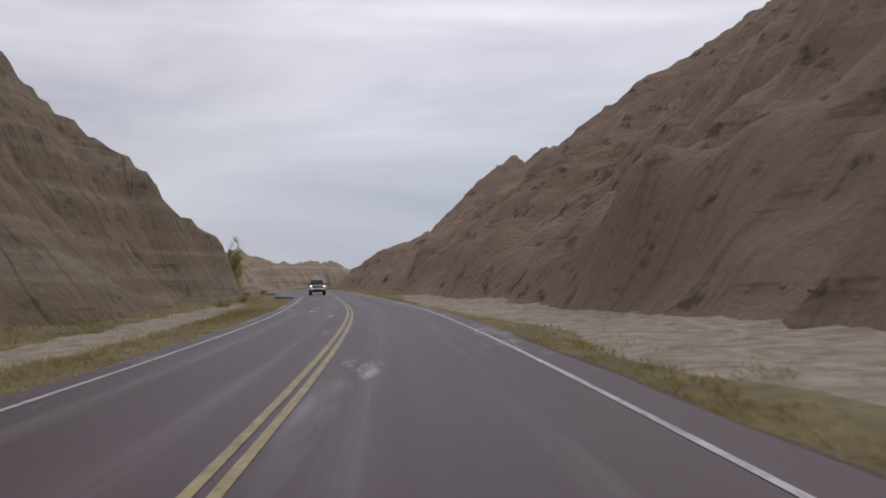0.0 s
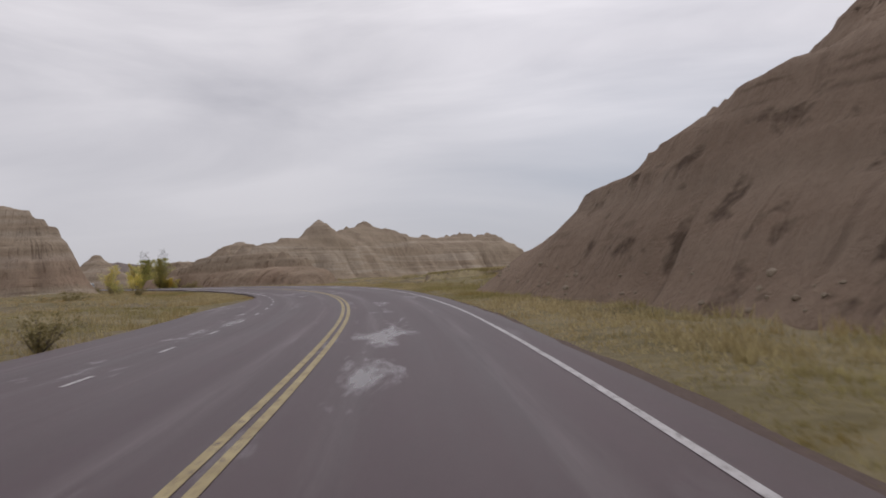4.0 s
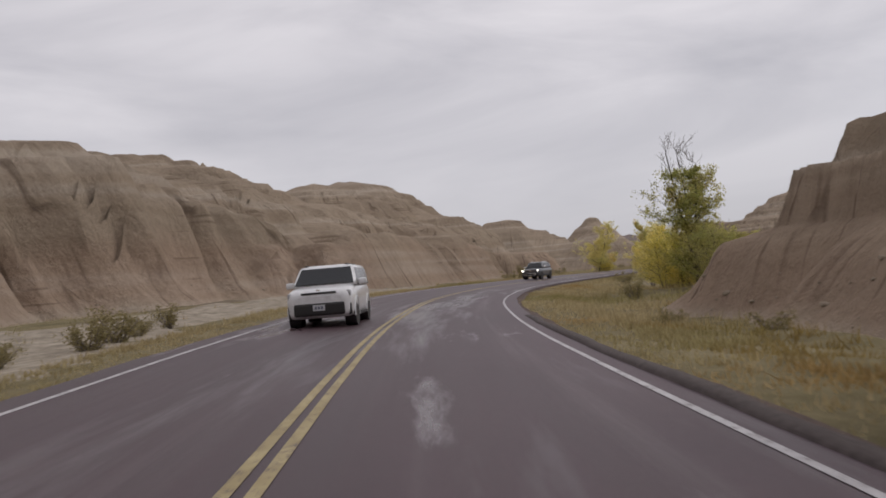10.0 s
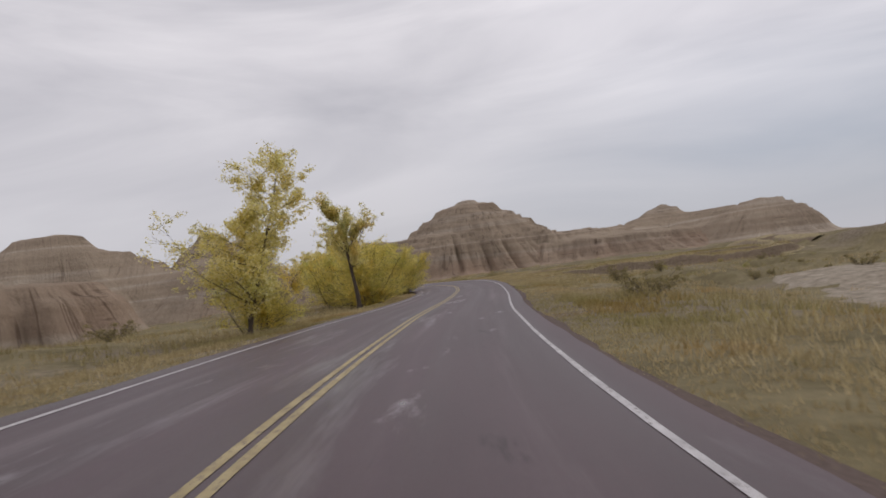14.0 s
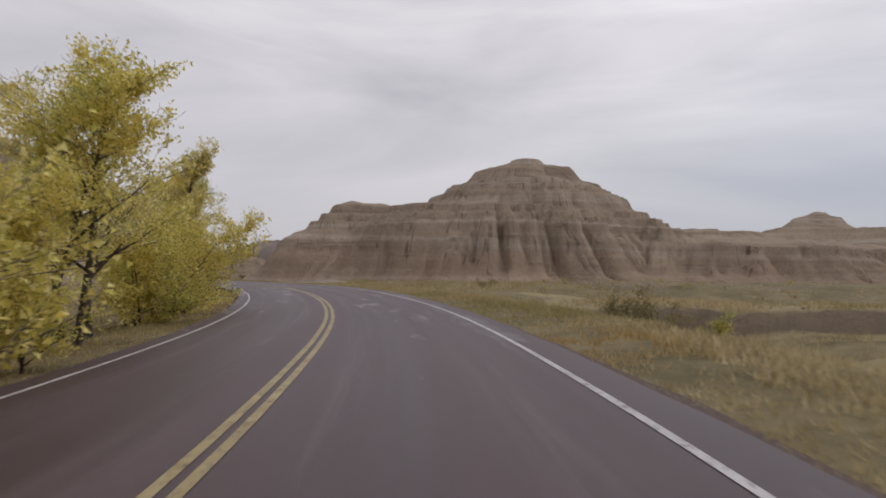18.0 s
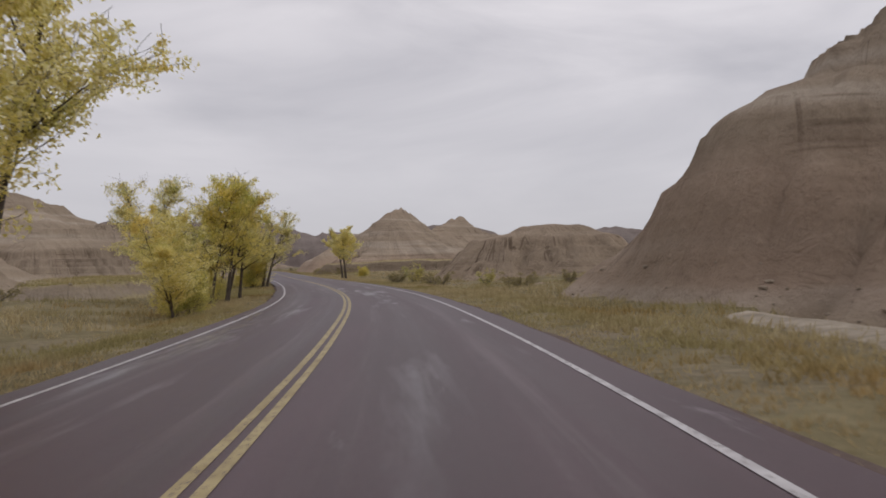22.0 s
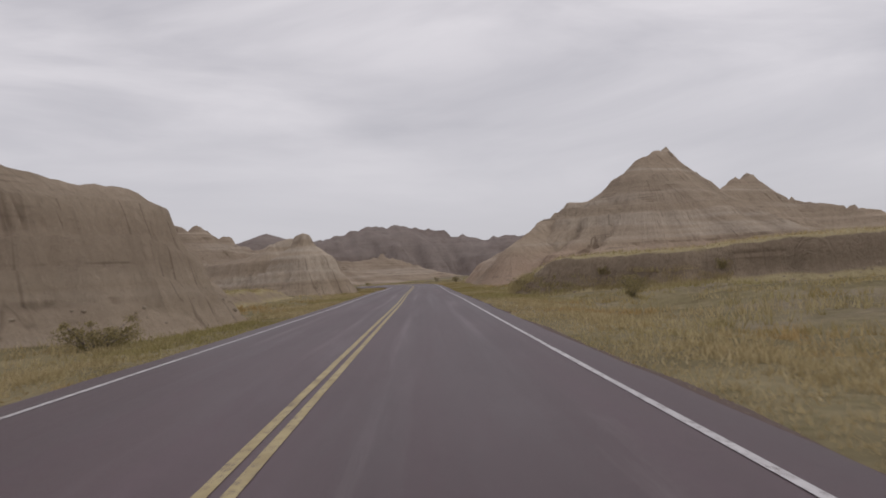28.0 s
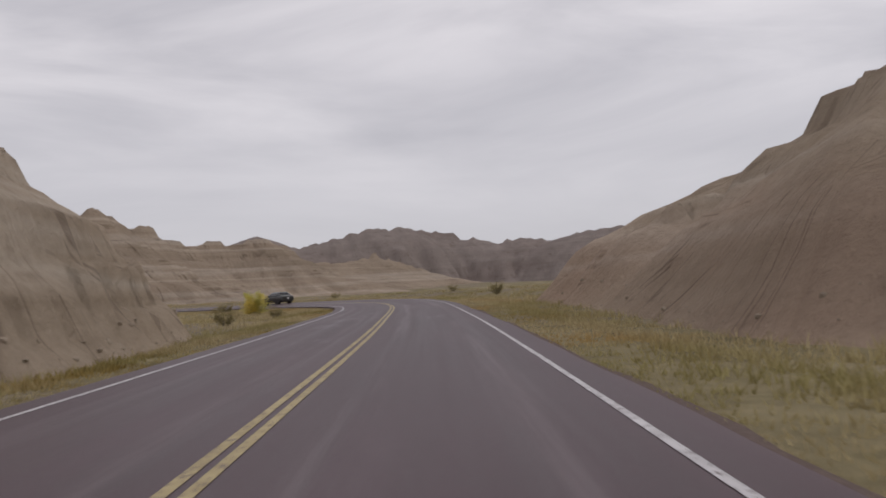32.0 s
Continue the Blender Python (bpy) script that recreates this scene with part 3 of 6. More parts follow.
def ground_z(x, y, s=None, lat=None):
    """The height of the ground at places x, y."""
    if s is None:
        s, lat = road_near(x, y)
    zr = np.interp(s, DIST, LINE_Z)
    bank = np.tan(np.radians(np.interp(s, DIST, BANK)))
    a = np.abs(lat)
    near = zr - bank * np.clip(lat, -8, 8)
    dip = -0.14 - 0.22 * smooth(a, 5.6, 8.0) + 0.30 * smooth(a, 9, 15)
    rough = (fbm(x / 9, y / 9, 11, 4) - 0.5) * 1.3 * smooth(a, 6, 22) + (fbm(x / 2.2, y / 2.2, 17, 3) - 0.5) * 0.35 * smooth(a, 5.5, 9)
    roll = (fbm(x / 60, y / 60, 5, 4) - 0.5) * 5.0 * smooth(a, 25, 120)
    roll = roll * (1 - 0.85 * smooth(s, 130, 190) * (1 - smooth(s, 560, 620)) * (lat > 0)) - 1.7 * smooth(a, 46, 130) * smooth(s, 330, 400) * (1 - smooth(s, 560, 620)) * (lat > 0)
    plain = -9.0 * smooth(x - (-0.35 * (y - 200) - 30), 25, 170) * smooth(y, 150, 260) * (lat > 0)
    far = -6.0 * smooth(a, 500, 1500)
    # gullies with steep sides, and the low basin whose far rim is a grassy bench
    vein = np.abs(fbm(x / 34, y / 34, 23, 3) - 0.5)
    wash = -1.0 * (1 - smooth(vein, 0.008, 0.030)) * smooth(a, 9.5, 14) * (1 - smooth(a, 90, 140)) * np.where(lat > 0, 1 - smooth(s, 290, 310) * (1 - smooth(s, 400, 420)), smooth(a, 24, 34))
    rim = 44 + (fbm(x / 17, y / 17, 27, 3) - 0.5) * 26
    basin = -1.5 * smooth(a, 8.5, 17) * (1 - smooth(a, rim, rim + 4.0)) * smooth(s, 405, 430) * (1 - smooth(s, 582, 596)) * (lat > 0)
    basin = basin - 0.7 * smooth(a, 7.6, 10) * (1 - smooth(a, 14, 18)) * smooth(s, 538, 548) * (1 - smooth(s, 580, 590)) * (lat > 0)
    blend = near + (2.6 - near) * smooth(a, 120, 500)
    return blend + dip + rough + roll + plain + far + wash + basin


# ---- mesh helpers ----
def mesh_object(name, verts, faces, mat, parent=None, smooth_shade=False, uvs=None):
    me = bpy.data.meshes.new(name)
    me.from_pydata([tuple(v) for v in verts], [], [tuple(f) for f in faces])
    me.materials.append(mat)
    if smooth_shade:
        me.polygons.foreach_set("use_smooth", [True] * len(me.polygons))
    if uvs is not None:
        layer = me.uv_layers.new(name="UVMap")
        idx = np.empty(len(me.loops), int)
        me.loops.foreach_get("vertex_index", idx)
        uvs = np.asarray(uvs, float)
        layer.data.foreach_set("uv", (uvs if uvs.ndim == 3 else uvs[idx]).ravel())
    me.update()
    ob = new(name, me)
    ob.parent = parent
    return ob


def grid_faces(nx, ny, keep=None):
    i, j = np.meshgrid(np.arange(nx - 1), np.arange(ny - 1), indexing="ij")
    a = (i * ny + j).ravel()
    f = np.stack([a, a + ny, a + ny + 1, a + 1], 1)
    return f if keep is None else f[keep.ravel()]


def part(name, bm, mat, parent, label=""):
    me = bpy.data.meshes.new(name)
    bm.to_mesh(me)
    bm.free()
    me.materials.append(mat)
    ob = new(name, me)
    ob.parent = parent
    if label:
        ob["label"] = label
    return ob


def empty(name, x, y, z, rz=0.0, scale=1.0):
    e = new(name)
    e.matrix_basis = pose(x, y, z, 0, 0, rz) @ Matrix.Scale(scale, 4)
    return e


# ---- ground: one sheet, fine along the road, coarse to the horizon ----
def axis_steps(lo, hi, fine, reach):
    core = np.arange(lo, hi + fine, fine)
    step, up, dn = fine, [core[-1]], [core[0]]
    while up[-1] < reach:
        step *= 1.16
        up.append(up[-1] + step)
    step = fine
    while dn[-1] > -reach:
        step *= 1.16
        dn.append(dn[-1] - step)
    return np.concatenate([dn[:0:-1], core, up[1:]])


gx, gy = axis_steps(-540, 45, 1.6, 4300), axis_steps(-25, 745, 1.6, 4300)
GX, GY = np.meshgrid(gx, gy, indexing="ij")
GZ = ground_z(GX, GY)
ground = mesh_object("ground", np.stack([GX, GY, GZ], -1).reshape(-1, 3), grid_faces(len(gx), len(gy)), mat_ground, None, True)
tagged(ground, "dry straw-coloured prairie with bare pale soil patches", "ground", kind="structure")


# ---- road, shoulders, painted lines ----
def ribbon(name, s0, s1, lats, lift, mat, step=1.0, parent=None, wave=0.0):
    s = np.arange(s0, s1 + step * 0.5, step)
    rows = []
    for k, la in enumerate(lats):
        lv = la + (np.array(fbm(s / 2.5, s * 0 + k * 9.1, 31, 3)) - 0.5) * wave if wave and k in (0, len(lats) - 1) else np.full(len(s), float(la))
        p = road_at(s, lv)
        p[:, 2] += lift[k] if isinstance(lift, (list, tuple)) else lift
        rows.append(p)
    v = np.stack(rows, 1).reshape(-1, 3)
    uv = np.stack([np.repeat(np.array(lats, float)[None], len(s), 0), np.repeat(s[:, None], len(lats), 1)], -1).reshape(-1, 2)
    return mesh_object(name, v, grid_faces(len(s), len(lats)), mat, parent, True, uv)


S_END = DIST[-1] - 2
road = ribbon("road", 2, S_END, [-4.1, -3.5, -1.75, 0, 1.75, 3.5, 3.95], [-0.012, 0, 0, 0.0, 0, 0, -0.012], mat_road, 1.0, None, 0.16)
tagged(road, "damp reddish two-lane asphalt road with worn wheel tracks", "road", kind="structure")
for side in (-1, 1):
    lats = [side * v for v in ((3.6, 3.85, 4.2) if side > 0 else (4.25, 3.95, 3.7))]
    sh = ribbon("shoulder_right" if side > 0 else "shoulder_left", 2, S_END, lats, [-0.03, -0.05, -0.10] if side > 0 else [-0.10, -0.05, -0.03], mat_shoulder, 1.0, None, 0.4)
    tagged(sh, "red gravel road shoulder breaking up into dry grass", "road shoulder", kind="structure")


# ---- badlands hills: a crest line, flanks cut by rills, ledges along the beds ----
COVER = []


def covered(px, py):
    """Whether places lie under a hill."""
    hit = np.zeros(len(px), bool)
    for x0, y0, r, mask in COVER:
        i, j = np.round((px - x0) / r).astype(int), np.round((py - y0) / r).astype(int)
        ok = (i >= 0) & (j >= 0) & (i < mask.shape[0]) & (j < mask.shape[1])
        hit[ok] |= mask[i[ok], j[ok]]
    return hit


ball = bmesh.new()
bmesh.ops.create_icosphere(ball, subdivisions=1, radius=1.0)
ICO, ICO_F = np.array([v.co for v in ball.verts]), np.array([[v.index for v in f.verts] for f in ball.faces])
ball.free()
mat_rubble = plain_material("crumbled_clay", (0.24, 0.19, 0.145), (0.35, 0.295, 0.23), 2.5, 0.95, 0, 0.15, 0.5)

PROFILE = {
    "dome": ([0, 0.15, 0.4, 0.7, 0.9, 1.0, 1.2], [1, 0.93, 0.68, 0.32, 0.09, 0.0, -0.12]),
    "cliff": ([0, 0.2, 0.45, 0.6, 0.82, 1.0, 1.2], [1, 0.90, 0.72, 0.56, 0.14, 0.0, -0.12]),
    "flute": ([0, 0.25, 0.5, 0.88, 1.0, 1.2], [1, 0.93, 0.78, 0.16, 0.0, -0.12]),
    "flank": ([0, 0.12, 0.3, 0.5, 0.66, 0.72, 0.92, 1.0, 1.2], [1, 0.90, 0.74, 0.55, 0.40, 0.31, 0.07, 0.0, -0.12]),
    "slope": ([0, 0.1, 0.5, 0.85, 1.0, 1.2], [1, 0.93, 0.52, 0.14, 0.0, -0.15]),
    "bench": ([0, 0.7, 0.77, 0.87, 1.0, 1.2], [1, 0.97, 0.90, 0.15, 0.0, -0.15]),
    "shelf": ([0, 0.2, 0.42, 0.5, 0.56, 0.85, 1.0, 1.2], [1, 0.90, 0.72, 0.66, 0.54, 0.12, 0.0, -0.12]),
    "wall": ([0, 0.22, 0.40, 0.52, 0.66, 0.90, 1.0, 1.2], [1, 0.88, 0.78, 0.70, 0.60, 0.12, 0.0, -0.12]),
    "spur": ([0, 0.15, 0.4, 0.65, 0.88, 1.0, 1.2], [1, 0.93, 0.76, 0.47, 0.12, 0.0, -0.12]),
    "scarp": ([0, 0.3, 0.55, 0.70, 0.78, 0.93, 1.0, 1.2], [1, 0.92, 0.80, 0.68, 0.60, 0.09, 0.0, -0.12]),
    "peak": ([0, 0.05, 0.3, 0.6, 0.85, 1.0, 1.2], [1, 0.90, 0.55, 0.26, 0.07, 0.0, -0.12]),
}


def hill(name, label, crest, width, mat, seed, profile="cliff", res=1.1, rill=0.22, pitch=5.0, foot=None, knobs=0.05, clear=7.0, beds=0.7, category="hill", ends=(0, "wall"), lumps=0.7):
    """ends: the first so many lengths of the crest take another profile."""
    c = np.array(crest, float)
    wd = np.array(width if isinstance(width, (list, tuple)) else [width] * len(c), float)
    m = wd.max() * 1.25
    x = np.arange(c[:, 0].min() - m, c[:, 0].max() + m, res)
    y = np.arange(c[:, 1].min() - m, c[:, 1].max() + m, res)
    X, Y = np.meshgrid(x, y, indexing="ij")
    s_r, lat_r = road_near(X, Y)
    base = ground_z(X, Y, s_r, lat_r) if foot is None else np.full(X.shape, float(foot))
    best = np.full(X.shape, -1e9)
    arc = [0.0, 0.0]
    along, run_u, run_v = 0.0, np.zeros(X.shape), np.zeros(X.shape)
    wob = (fbm(X / 13, Y / 13, seed + 3, 4) - 0.5)
    wob2 = (fbm(X / 3.7, Y / 3.7, seed + 5, 4) - 0.5)
    for i in range(len(c) - 1):
        a, b2 = c[i], c[i + 1]
        d = b2[:2] - a[:2]
        ln = max(np.hypot(*d), 0.01)
        d = d / ln
        u = np.clip(((X - a[0]) * d[0] + (Y - a[1]) * d[1]) / ln, 0, 1)
        px, py = X - (a[0] + d[0] * ln * u), Y - (a[1] + d[1] * ln * u)
        dist = np.hypot(px, py)
        side = np.sign(px * d[1] - py * d[0])
        ang = np.arctan2(px * d[0] + py * d[1], np.abs(px * d[1] - py * d[0]) + 1e-6)
        w = wd[i] + (wd[i + 1] - wd[i]) * u
        cs = np.where(side > 0, arc[0], arc[1]) + ln * u + ang * 0.6 * np.where(u <= 0, wd[i], wd[i + 1])
        q = dist / w
        cw = cs + wob2 * pitch * 0.30 * smooth(q, 0.2, 0.6)
        g1 = np.clip(1 - np.abs(2 * vnoise(cw / pitch, side * 7.3 + q * 0.25, seed) - 1) * 2.6, 0, 1) ** 1.4
        g2 = np.clip(1 - np.abs(2 * vnoise(cw / (pitch * 0.42), side * 3.1 + q * 0.4, seed + 9) - 1) * 2.0, 0, 1) ** 1.4
        g3 = 1 - np.abs(2 * vnoise(cw / (pitch * 0.16), side * 5.7 + q * 0.8, seed + 14) - 1)
        cut = 0.62 * rill * (1.5 * g1 + 0.8 * g2 * smooth(q, 0.3, 0.6) + 0.35 * g3 ** 2 - 0.45) * smooth(q, 0.1, 0.45) * (1 - 0.55 * smooth(q, 0.8, 1.05))
        q = np.clip(q * (1 + cut + 0.28 * wob * smooth(q, 0.05, 0.4)), 0, 2)
        zc = a[2] + (b2[2] - a[2]) * u
        zc = zc + (fbm((along + ln * u) / 6, 0 * u, seed + 21, 4) - 0.5) * (zc - base) * knobs * 4
        h = base + (zc - base) * np.interp(q, *PROFILE[ends[1] if i < ends[0] else profile])
        up = h > best
        run_u, run_v = np.where(up, cs, run_u), np.where(up, dist, run_v)
        best = np.maximum(best, h)
        along += ln
        arc = [arc[0] + ln, arc[1] + ln]
        if i < len(c) - 2:
            e = c[i + 2][:2] - b2[:2]
            turn = math.atan2(d[0] * e[1] - d[1] * e[0], d[0] * e[0] + d[1] * e[1])
            arc[0 if turn > 0 else 1] += abs(turn) * 0.6 * wd[i + 1]
    rel = best - base
    hmax = max(float((c[:, 2]).max() - np.median(base)), 2.0)
    on = smooth(rel / hmax, 0.06, 0.22) * (1 - 0.7 * smooth(rel / hmax, 0.86, 1.0))
    bed = best / 2.1 + wob * 0.5 + 0.35 * np.sin(best * 0.9) + wob2 * 0.25
    step = np.floor(bed) + smooth(bed - np.floor(bed), 0.36, 0.64) - bed
    bed2 = best / 0.95 + wob2 * 0.8
    step2 = np.floor(bed2) + smooth(bed2 - np.floor(bed2), 0.3, 0.7) - bed2
    z = best + (step * 2.1 * beds * (0.5 + fbm(X / 7, Y / 7, seed + 33, 2)) + step2 * 0.95 * beds * 0.22 + wob2 * lumps) * on
    keep_off = smooth(np.abs(lat_r), clear, clear + 5)
    z = np.where(rel > -0.5, base - 0.6 + (z - base + 0.6) * keep_off, base - 1.5)
    low = z - ground_z(X, Y, s_r, lat_r)
    k = np.maximum(np.maximum(low[:-1, :-1], low[1:, :-1]), np.maximum(low[:-1, 1:], low[1:, 1:])) > -0.45
    COVER.append((x[0], y[0], res, low > -0.1))
    f = grid_faces(len(x), len(y), k)
    used = np.zeros(X.size, bool)
    used[f.ravel()] = True
    remap = np.cumsum(used) - 1
    v = np.stack([X, Y, z], -1).reshape(-1, 3)[used]
    uv = np.stack([run_u, run_v], -1).reshape(-1, 2)[f]
    torn = np.ptp(uv[..., 0], axis=1) > res * 6
    uv[torn] = uv[torn][:, :1]
    ob = mesh_object(name, v, remap[f], mat, None, True, uv)
    toe = np.argwhere((low > -0.05) & (low < 1.3) & (np.abs(lat_r) < 55) & (np.abs(lat_r) > 6.5))
    if len(toe) > 60:
        g = np.random.default_rng(seed)
        pick = toe[g.integers(0, len(toe), 420)]
        at = np.stack([X, Y, z], -1)[pick[:, 0], pick[:, 1]]
        size = np.clip(g.lognormal(-2.7, 0.55, len(at)), 0.03, 0.15)
        shape = ICO[None] * size[:, None, None] * g.uniform(0.6, 1.3, (len(at), 1, 3)) * (1, 1, 0.7) * g.uniform(0.75, 1.2, (len(at), len(ICO), 1))
        pts = shape + at[:, None] + (0, 0, 0.02)
        fs = (ICO_F[None] + (np.arange(len(at)) * len(ICO))[:, None, None]).reshape(-1, 3)
        tagged(mesh_object("rubble", pts.reshape(-1, 3), fs, mat_rubble, ob), "fallen clay crumbs", kind="stuff")
    if category == "bank":
        gx2, gy2 = np.gradient(z, res)
        top = np.argwhere((np.hypot(gx2, gy2) < 0.7) & (low > 0.8))
        g = np.random.default_rng(seed)
        at = np.stack([X, Y, z], -1)[tuple(top[g.integers(0, len(top), 16000)].T)] + np.append(g.uniform(-res, res, (16000, 2)), np.full((16000, 1), -0.03), 1)
        h, w, an = g.uniform(0.10, 0.34, 16000), g.uniform(0.012, 0.03, 16000), g.uniform(0, 2 * np.pi, 16000)
        arm = np.stack([np.cos(an) * w, np.sin(an) * w, 0 * w], 1)
        tip = at + np.append(g.normal(0, 0.3, (16000, 2)) * h[:, None], h[:, None], 1)
        tagged(mesh_object("rim_grass", np.stack([at + arm, at - arm, tip], 1).reshape(-1, 3), np.arange(48000).reshape(-1, 3), mat_grass, ob), "pale straw grass", kind="stuff")
    return tagged(ob, label, category)


hill("roadcut_hill", "tall brown eroded clay hillside rising beside the road", [(96.1, -38.3, 50), (99.7, -1.7, 51.3), (83.1, 24.2, 52.7), (73.4, 61.6, 54), (75.5, 97.1, 52.5), (64.8, 101, 46.2), (61.6, 131.4, 49.7), (61.8, 172.5, 48), (35.9, 194.9, 35.8), (13.7, 226.7, 34.2)],
     [76, 76.3, 76.7, 73.9, 76.5, 70.7, 76.4, 65.1, 51.2, 30.9], mat_clay_brown, 41, "slope", 0.6, 0.045, 7.0, clear=9, beds=0.3, lumps=2.2)
nose = [(212, 25.5, 13), (226, 20.5, 11.5), (236, 15.5, 9.4), (243, 12.0, 6.8), (248, 9.8, 4.2)]
hill("roadcut_hill", "steep brown clay nose at the end of the cut", [(*road_at(a, b2)[:2], c) for a, b2, c in nose], [14, 10.5, 7.4, 5.2, 3.4], mat_clay_brown, 45, "slope", 0.4, 0.08, 5.0, clear=3.0, beds=0.3, lumps=1.2)
hill("roadcut_hill", "layered grey-brown clay hill with a grassy foot", [(-66.3, -41.1, 42.7), (-64, 0, 42.7), (-62.2, 29.6, 42.7), (-56.4, 48, 40), (-56.2, 61.7, 37), (-50.3, 72.2, 32.9), (-44.9, 78.9, 25.9), (-38.3, 81.2, 20.3), (-31.7, 83.8, 15.3), (-28.3, 86.4, 9.7), (-24.7, 87.4, 8.5), (-24, 90, 4.2)], [48, 46, 43.8, 40, 33.8, 28, 21.9, 15.9, 10.8, 8.9, 6.6, 4.5], mat_clay_olive, 52, "slope", 0.6, 0.08, 6.0, clear=8)
hill("clay_ridge", "long flat-topped banded clay ridge on the plain", [(-114, 361.2, 14.3), (-107.2, 377.7, 16.9), (-105.8, 382.7, 22.3), (-108.5, 397.6, 16.9), (-109, 409.1, 19.4), (-109.8, 422.7, 21), (-110.5, 436.3, 22.6), (-110.4, 449.8, 25), (-105, 465.8, 23.4), (-98.7, 480.7, 20.4), (-89.6, 493.9, 19), (-81.7, 507.7, 21.9), (-77.2, 519.5, 19.3), (-72, 525.8, 21.5)],
     [13.1, 18.2, 14.6, 18.5, 20, 20.7, 21.3, 19.8, 23, 24.2, 26.1, 28.2, 25.9, 27.6], mat_clay, 63, "cliff", 1.2, 0.26, 8.0)
hill("clay_hill", "layered clay hill with a rounded shoulder above the bend", [(-149.3, 211.7, 17), (-126.2, 235.7, 18), (-115.2, 244.3, 17.5), (-106, 248.5, 16.4), (-101, 250.5, 11.9), (-98.5, 250.5, 8.6), (-97.5, 254, 6.4), (-102, 260, 5.2), (-110, 267, 4.4)], [30, 22, 16.6, 14.5, 11.1, 8.5, 6.5, 5.5, 4], mat_clay_red, 74, "flank", 0.45, 0.24, 3.6, clear=6.6)
hill("clay_knoll", "low red-footed clay knoll with knobbly top", [(-63, 251.3, 4.8), (-64.4, 254.1, 6.3), (-66.8, 257.8, 6.6), (-69.4, 261.4, 7.1), (-74.4, 266, 8), (-77.4, 270.8, 10), (-79.1, 270.5, 8.1), (-81.4, 273.6, 9.9), (-85, 275.2, 8.7), (-91, 282.8, 9.3), (-98.3, 287.4, 7), (-105.1, 289, 7.7), (-107, 289.6, 5)],
     [3.2, 5.5, 8, 9.7, 10.8, 10.6, 10.2, 8.4, 9.1, 10.1, 9.9, 5, 6], mat_clay_low, 85, "shelf", 0.36, 0.16, 3.4, clear=6.0, knobs=0.07)
apron = [(309.5, 9.2, 2.9), (312, 10.4, 3.9), (317, 11.6, 4.7), (326, 12.0, 5.1), (336, 12.6, 5.3), (346, 13.4, 5.2)]
hill("clay_knoll", "steep red-brown clay apron cut by rills beside the verge", [(*road_at(a, b2)[:2], c) for a, b2, c in apron], [1.9, 3.4, 4.7, 5.1, 5.4, 5.2], mat_clay_low, 88, "flute", 0.3, 0.62, 2.1, clear=2.4, knobs=0.03, beds=0.3)
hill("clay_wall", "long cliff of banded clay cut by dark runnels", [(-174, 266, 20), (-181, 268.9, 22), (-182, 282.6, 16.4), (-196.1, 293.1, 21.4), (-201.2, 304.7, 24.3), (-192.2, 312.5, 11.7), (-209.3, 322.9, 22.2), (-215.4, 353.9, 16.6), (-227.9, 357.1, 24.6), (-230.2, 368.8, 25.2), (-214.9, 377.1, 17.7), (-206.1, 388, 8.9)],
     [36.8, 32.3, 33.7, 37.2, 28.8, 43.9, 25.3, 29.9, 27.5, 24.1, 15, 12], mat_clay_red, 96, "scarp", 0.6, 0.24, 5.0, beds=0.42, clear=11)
hill("clay_hill", "banded grey clay hills behind the cottonwoods", [(-291.3, 419.3, 19.5), (-278.8, 428.2, 19.6), (-265.8, 435.9, 17.1), (-254.6, 445.6, 20.3), (-238.6, 453.8, 11.5), (-226.2, 451.5, 14.6), (-233.4, 459.6, 14.6), (-240.5, 469.5, 12), (-249.6, 480.2, 19.6), (-262, 490, 9)], [30, 27.3, 24.9, 22.8, 16, 14.2, 15, 16, 15.8, 14], mat_clay, 107, "dome", 1.0, 0.2, 5.0)
hill("banded_butte", "broad layered butte with pale bands and a red foot", [(-249.1, 539, 12.4), (-246.8, 543.7, 14.55), (-246.4, 550.5, 17.9), (-242.6, 556, 16.6), (-226.9, 564.3, 17.9), (-225.4, 577.1, 15.6), (-223.5, 578, 24.1), (-224.9, 582.4, 28.2), (-200.4, 591.3, 14), (-194.2, 595.6, 13.1), (-197.4, 599.3, 14.6)],
     [7.3, 11.3, 12.4, 24.9, 33.8, 46.2, 28.3, 20.5, 41.7, 43.8, 40.1], mat_clay_red, 118, "scarp", 0.5, 0.15, 2.8, ends=(4, 'spur'), lumps=1.1)
hill("clay_ridge", "far knobbly clay ridge beyond the grassland", [(-195.3, 598.6, 14.1), (-190.4, 611.1, 14), (-180.9, 622.1, 14.8), (-170.7, 643.7, 21), (-163.5, 634.5, 16.1), (-155, 625, 16.8), (-145.7, 613.2, 15.5), (-138.1, 601.2, 16.4), (-129, 608.2, 5.6), (-110.4, 612.1, 3.5)], [29.9, 28, 25.1, 22.2, 25.9, 26, 25.8, 22.2, 16.8, 13.9], mat_clay, 129, "cliff", 1.2, 0.22, 5.0)
hill("fluted_hill", "low grey clay hill fluted by rain gullies", [(-295.5, 569, 4.8), (-293.1, 571.5, 7.6), (-291.2, 572.2, 8.4), (-289, 575.4, 9.1), (-286.8, 576.4, 7.4), (-282.4, 577.9, 5.6), (-279, 579.5, 5.2), (-276, 581, 5.6), (-273, 582.5, 5.2), (-270, 584, 4.8)], [3.5, 7, 9.7, 12.7, 11.4, 11.9, 9, 8, 7, 6], mat_clay_fluted, 140, "flute", 0.4, 0.30, 2.2, beds=0.3)
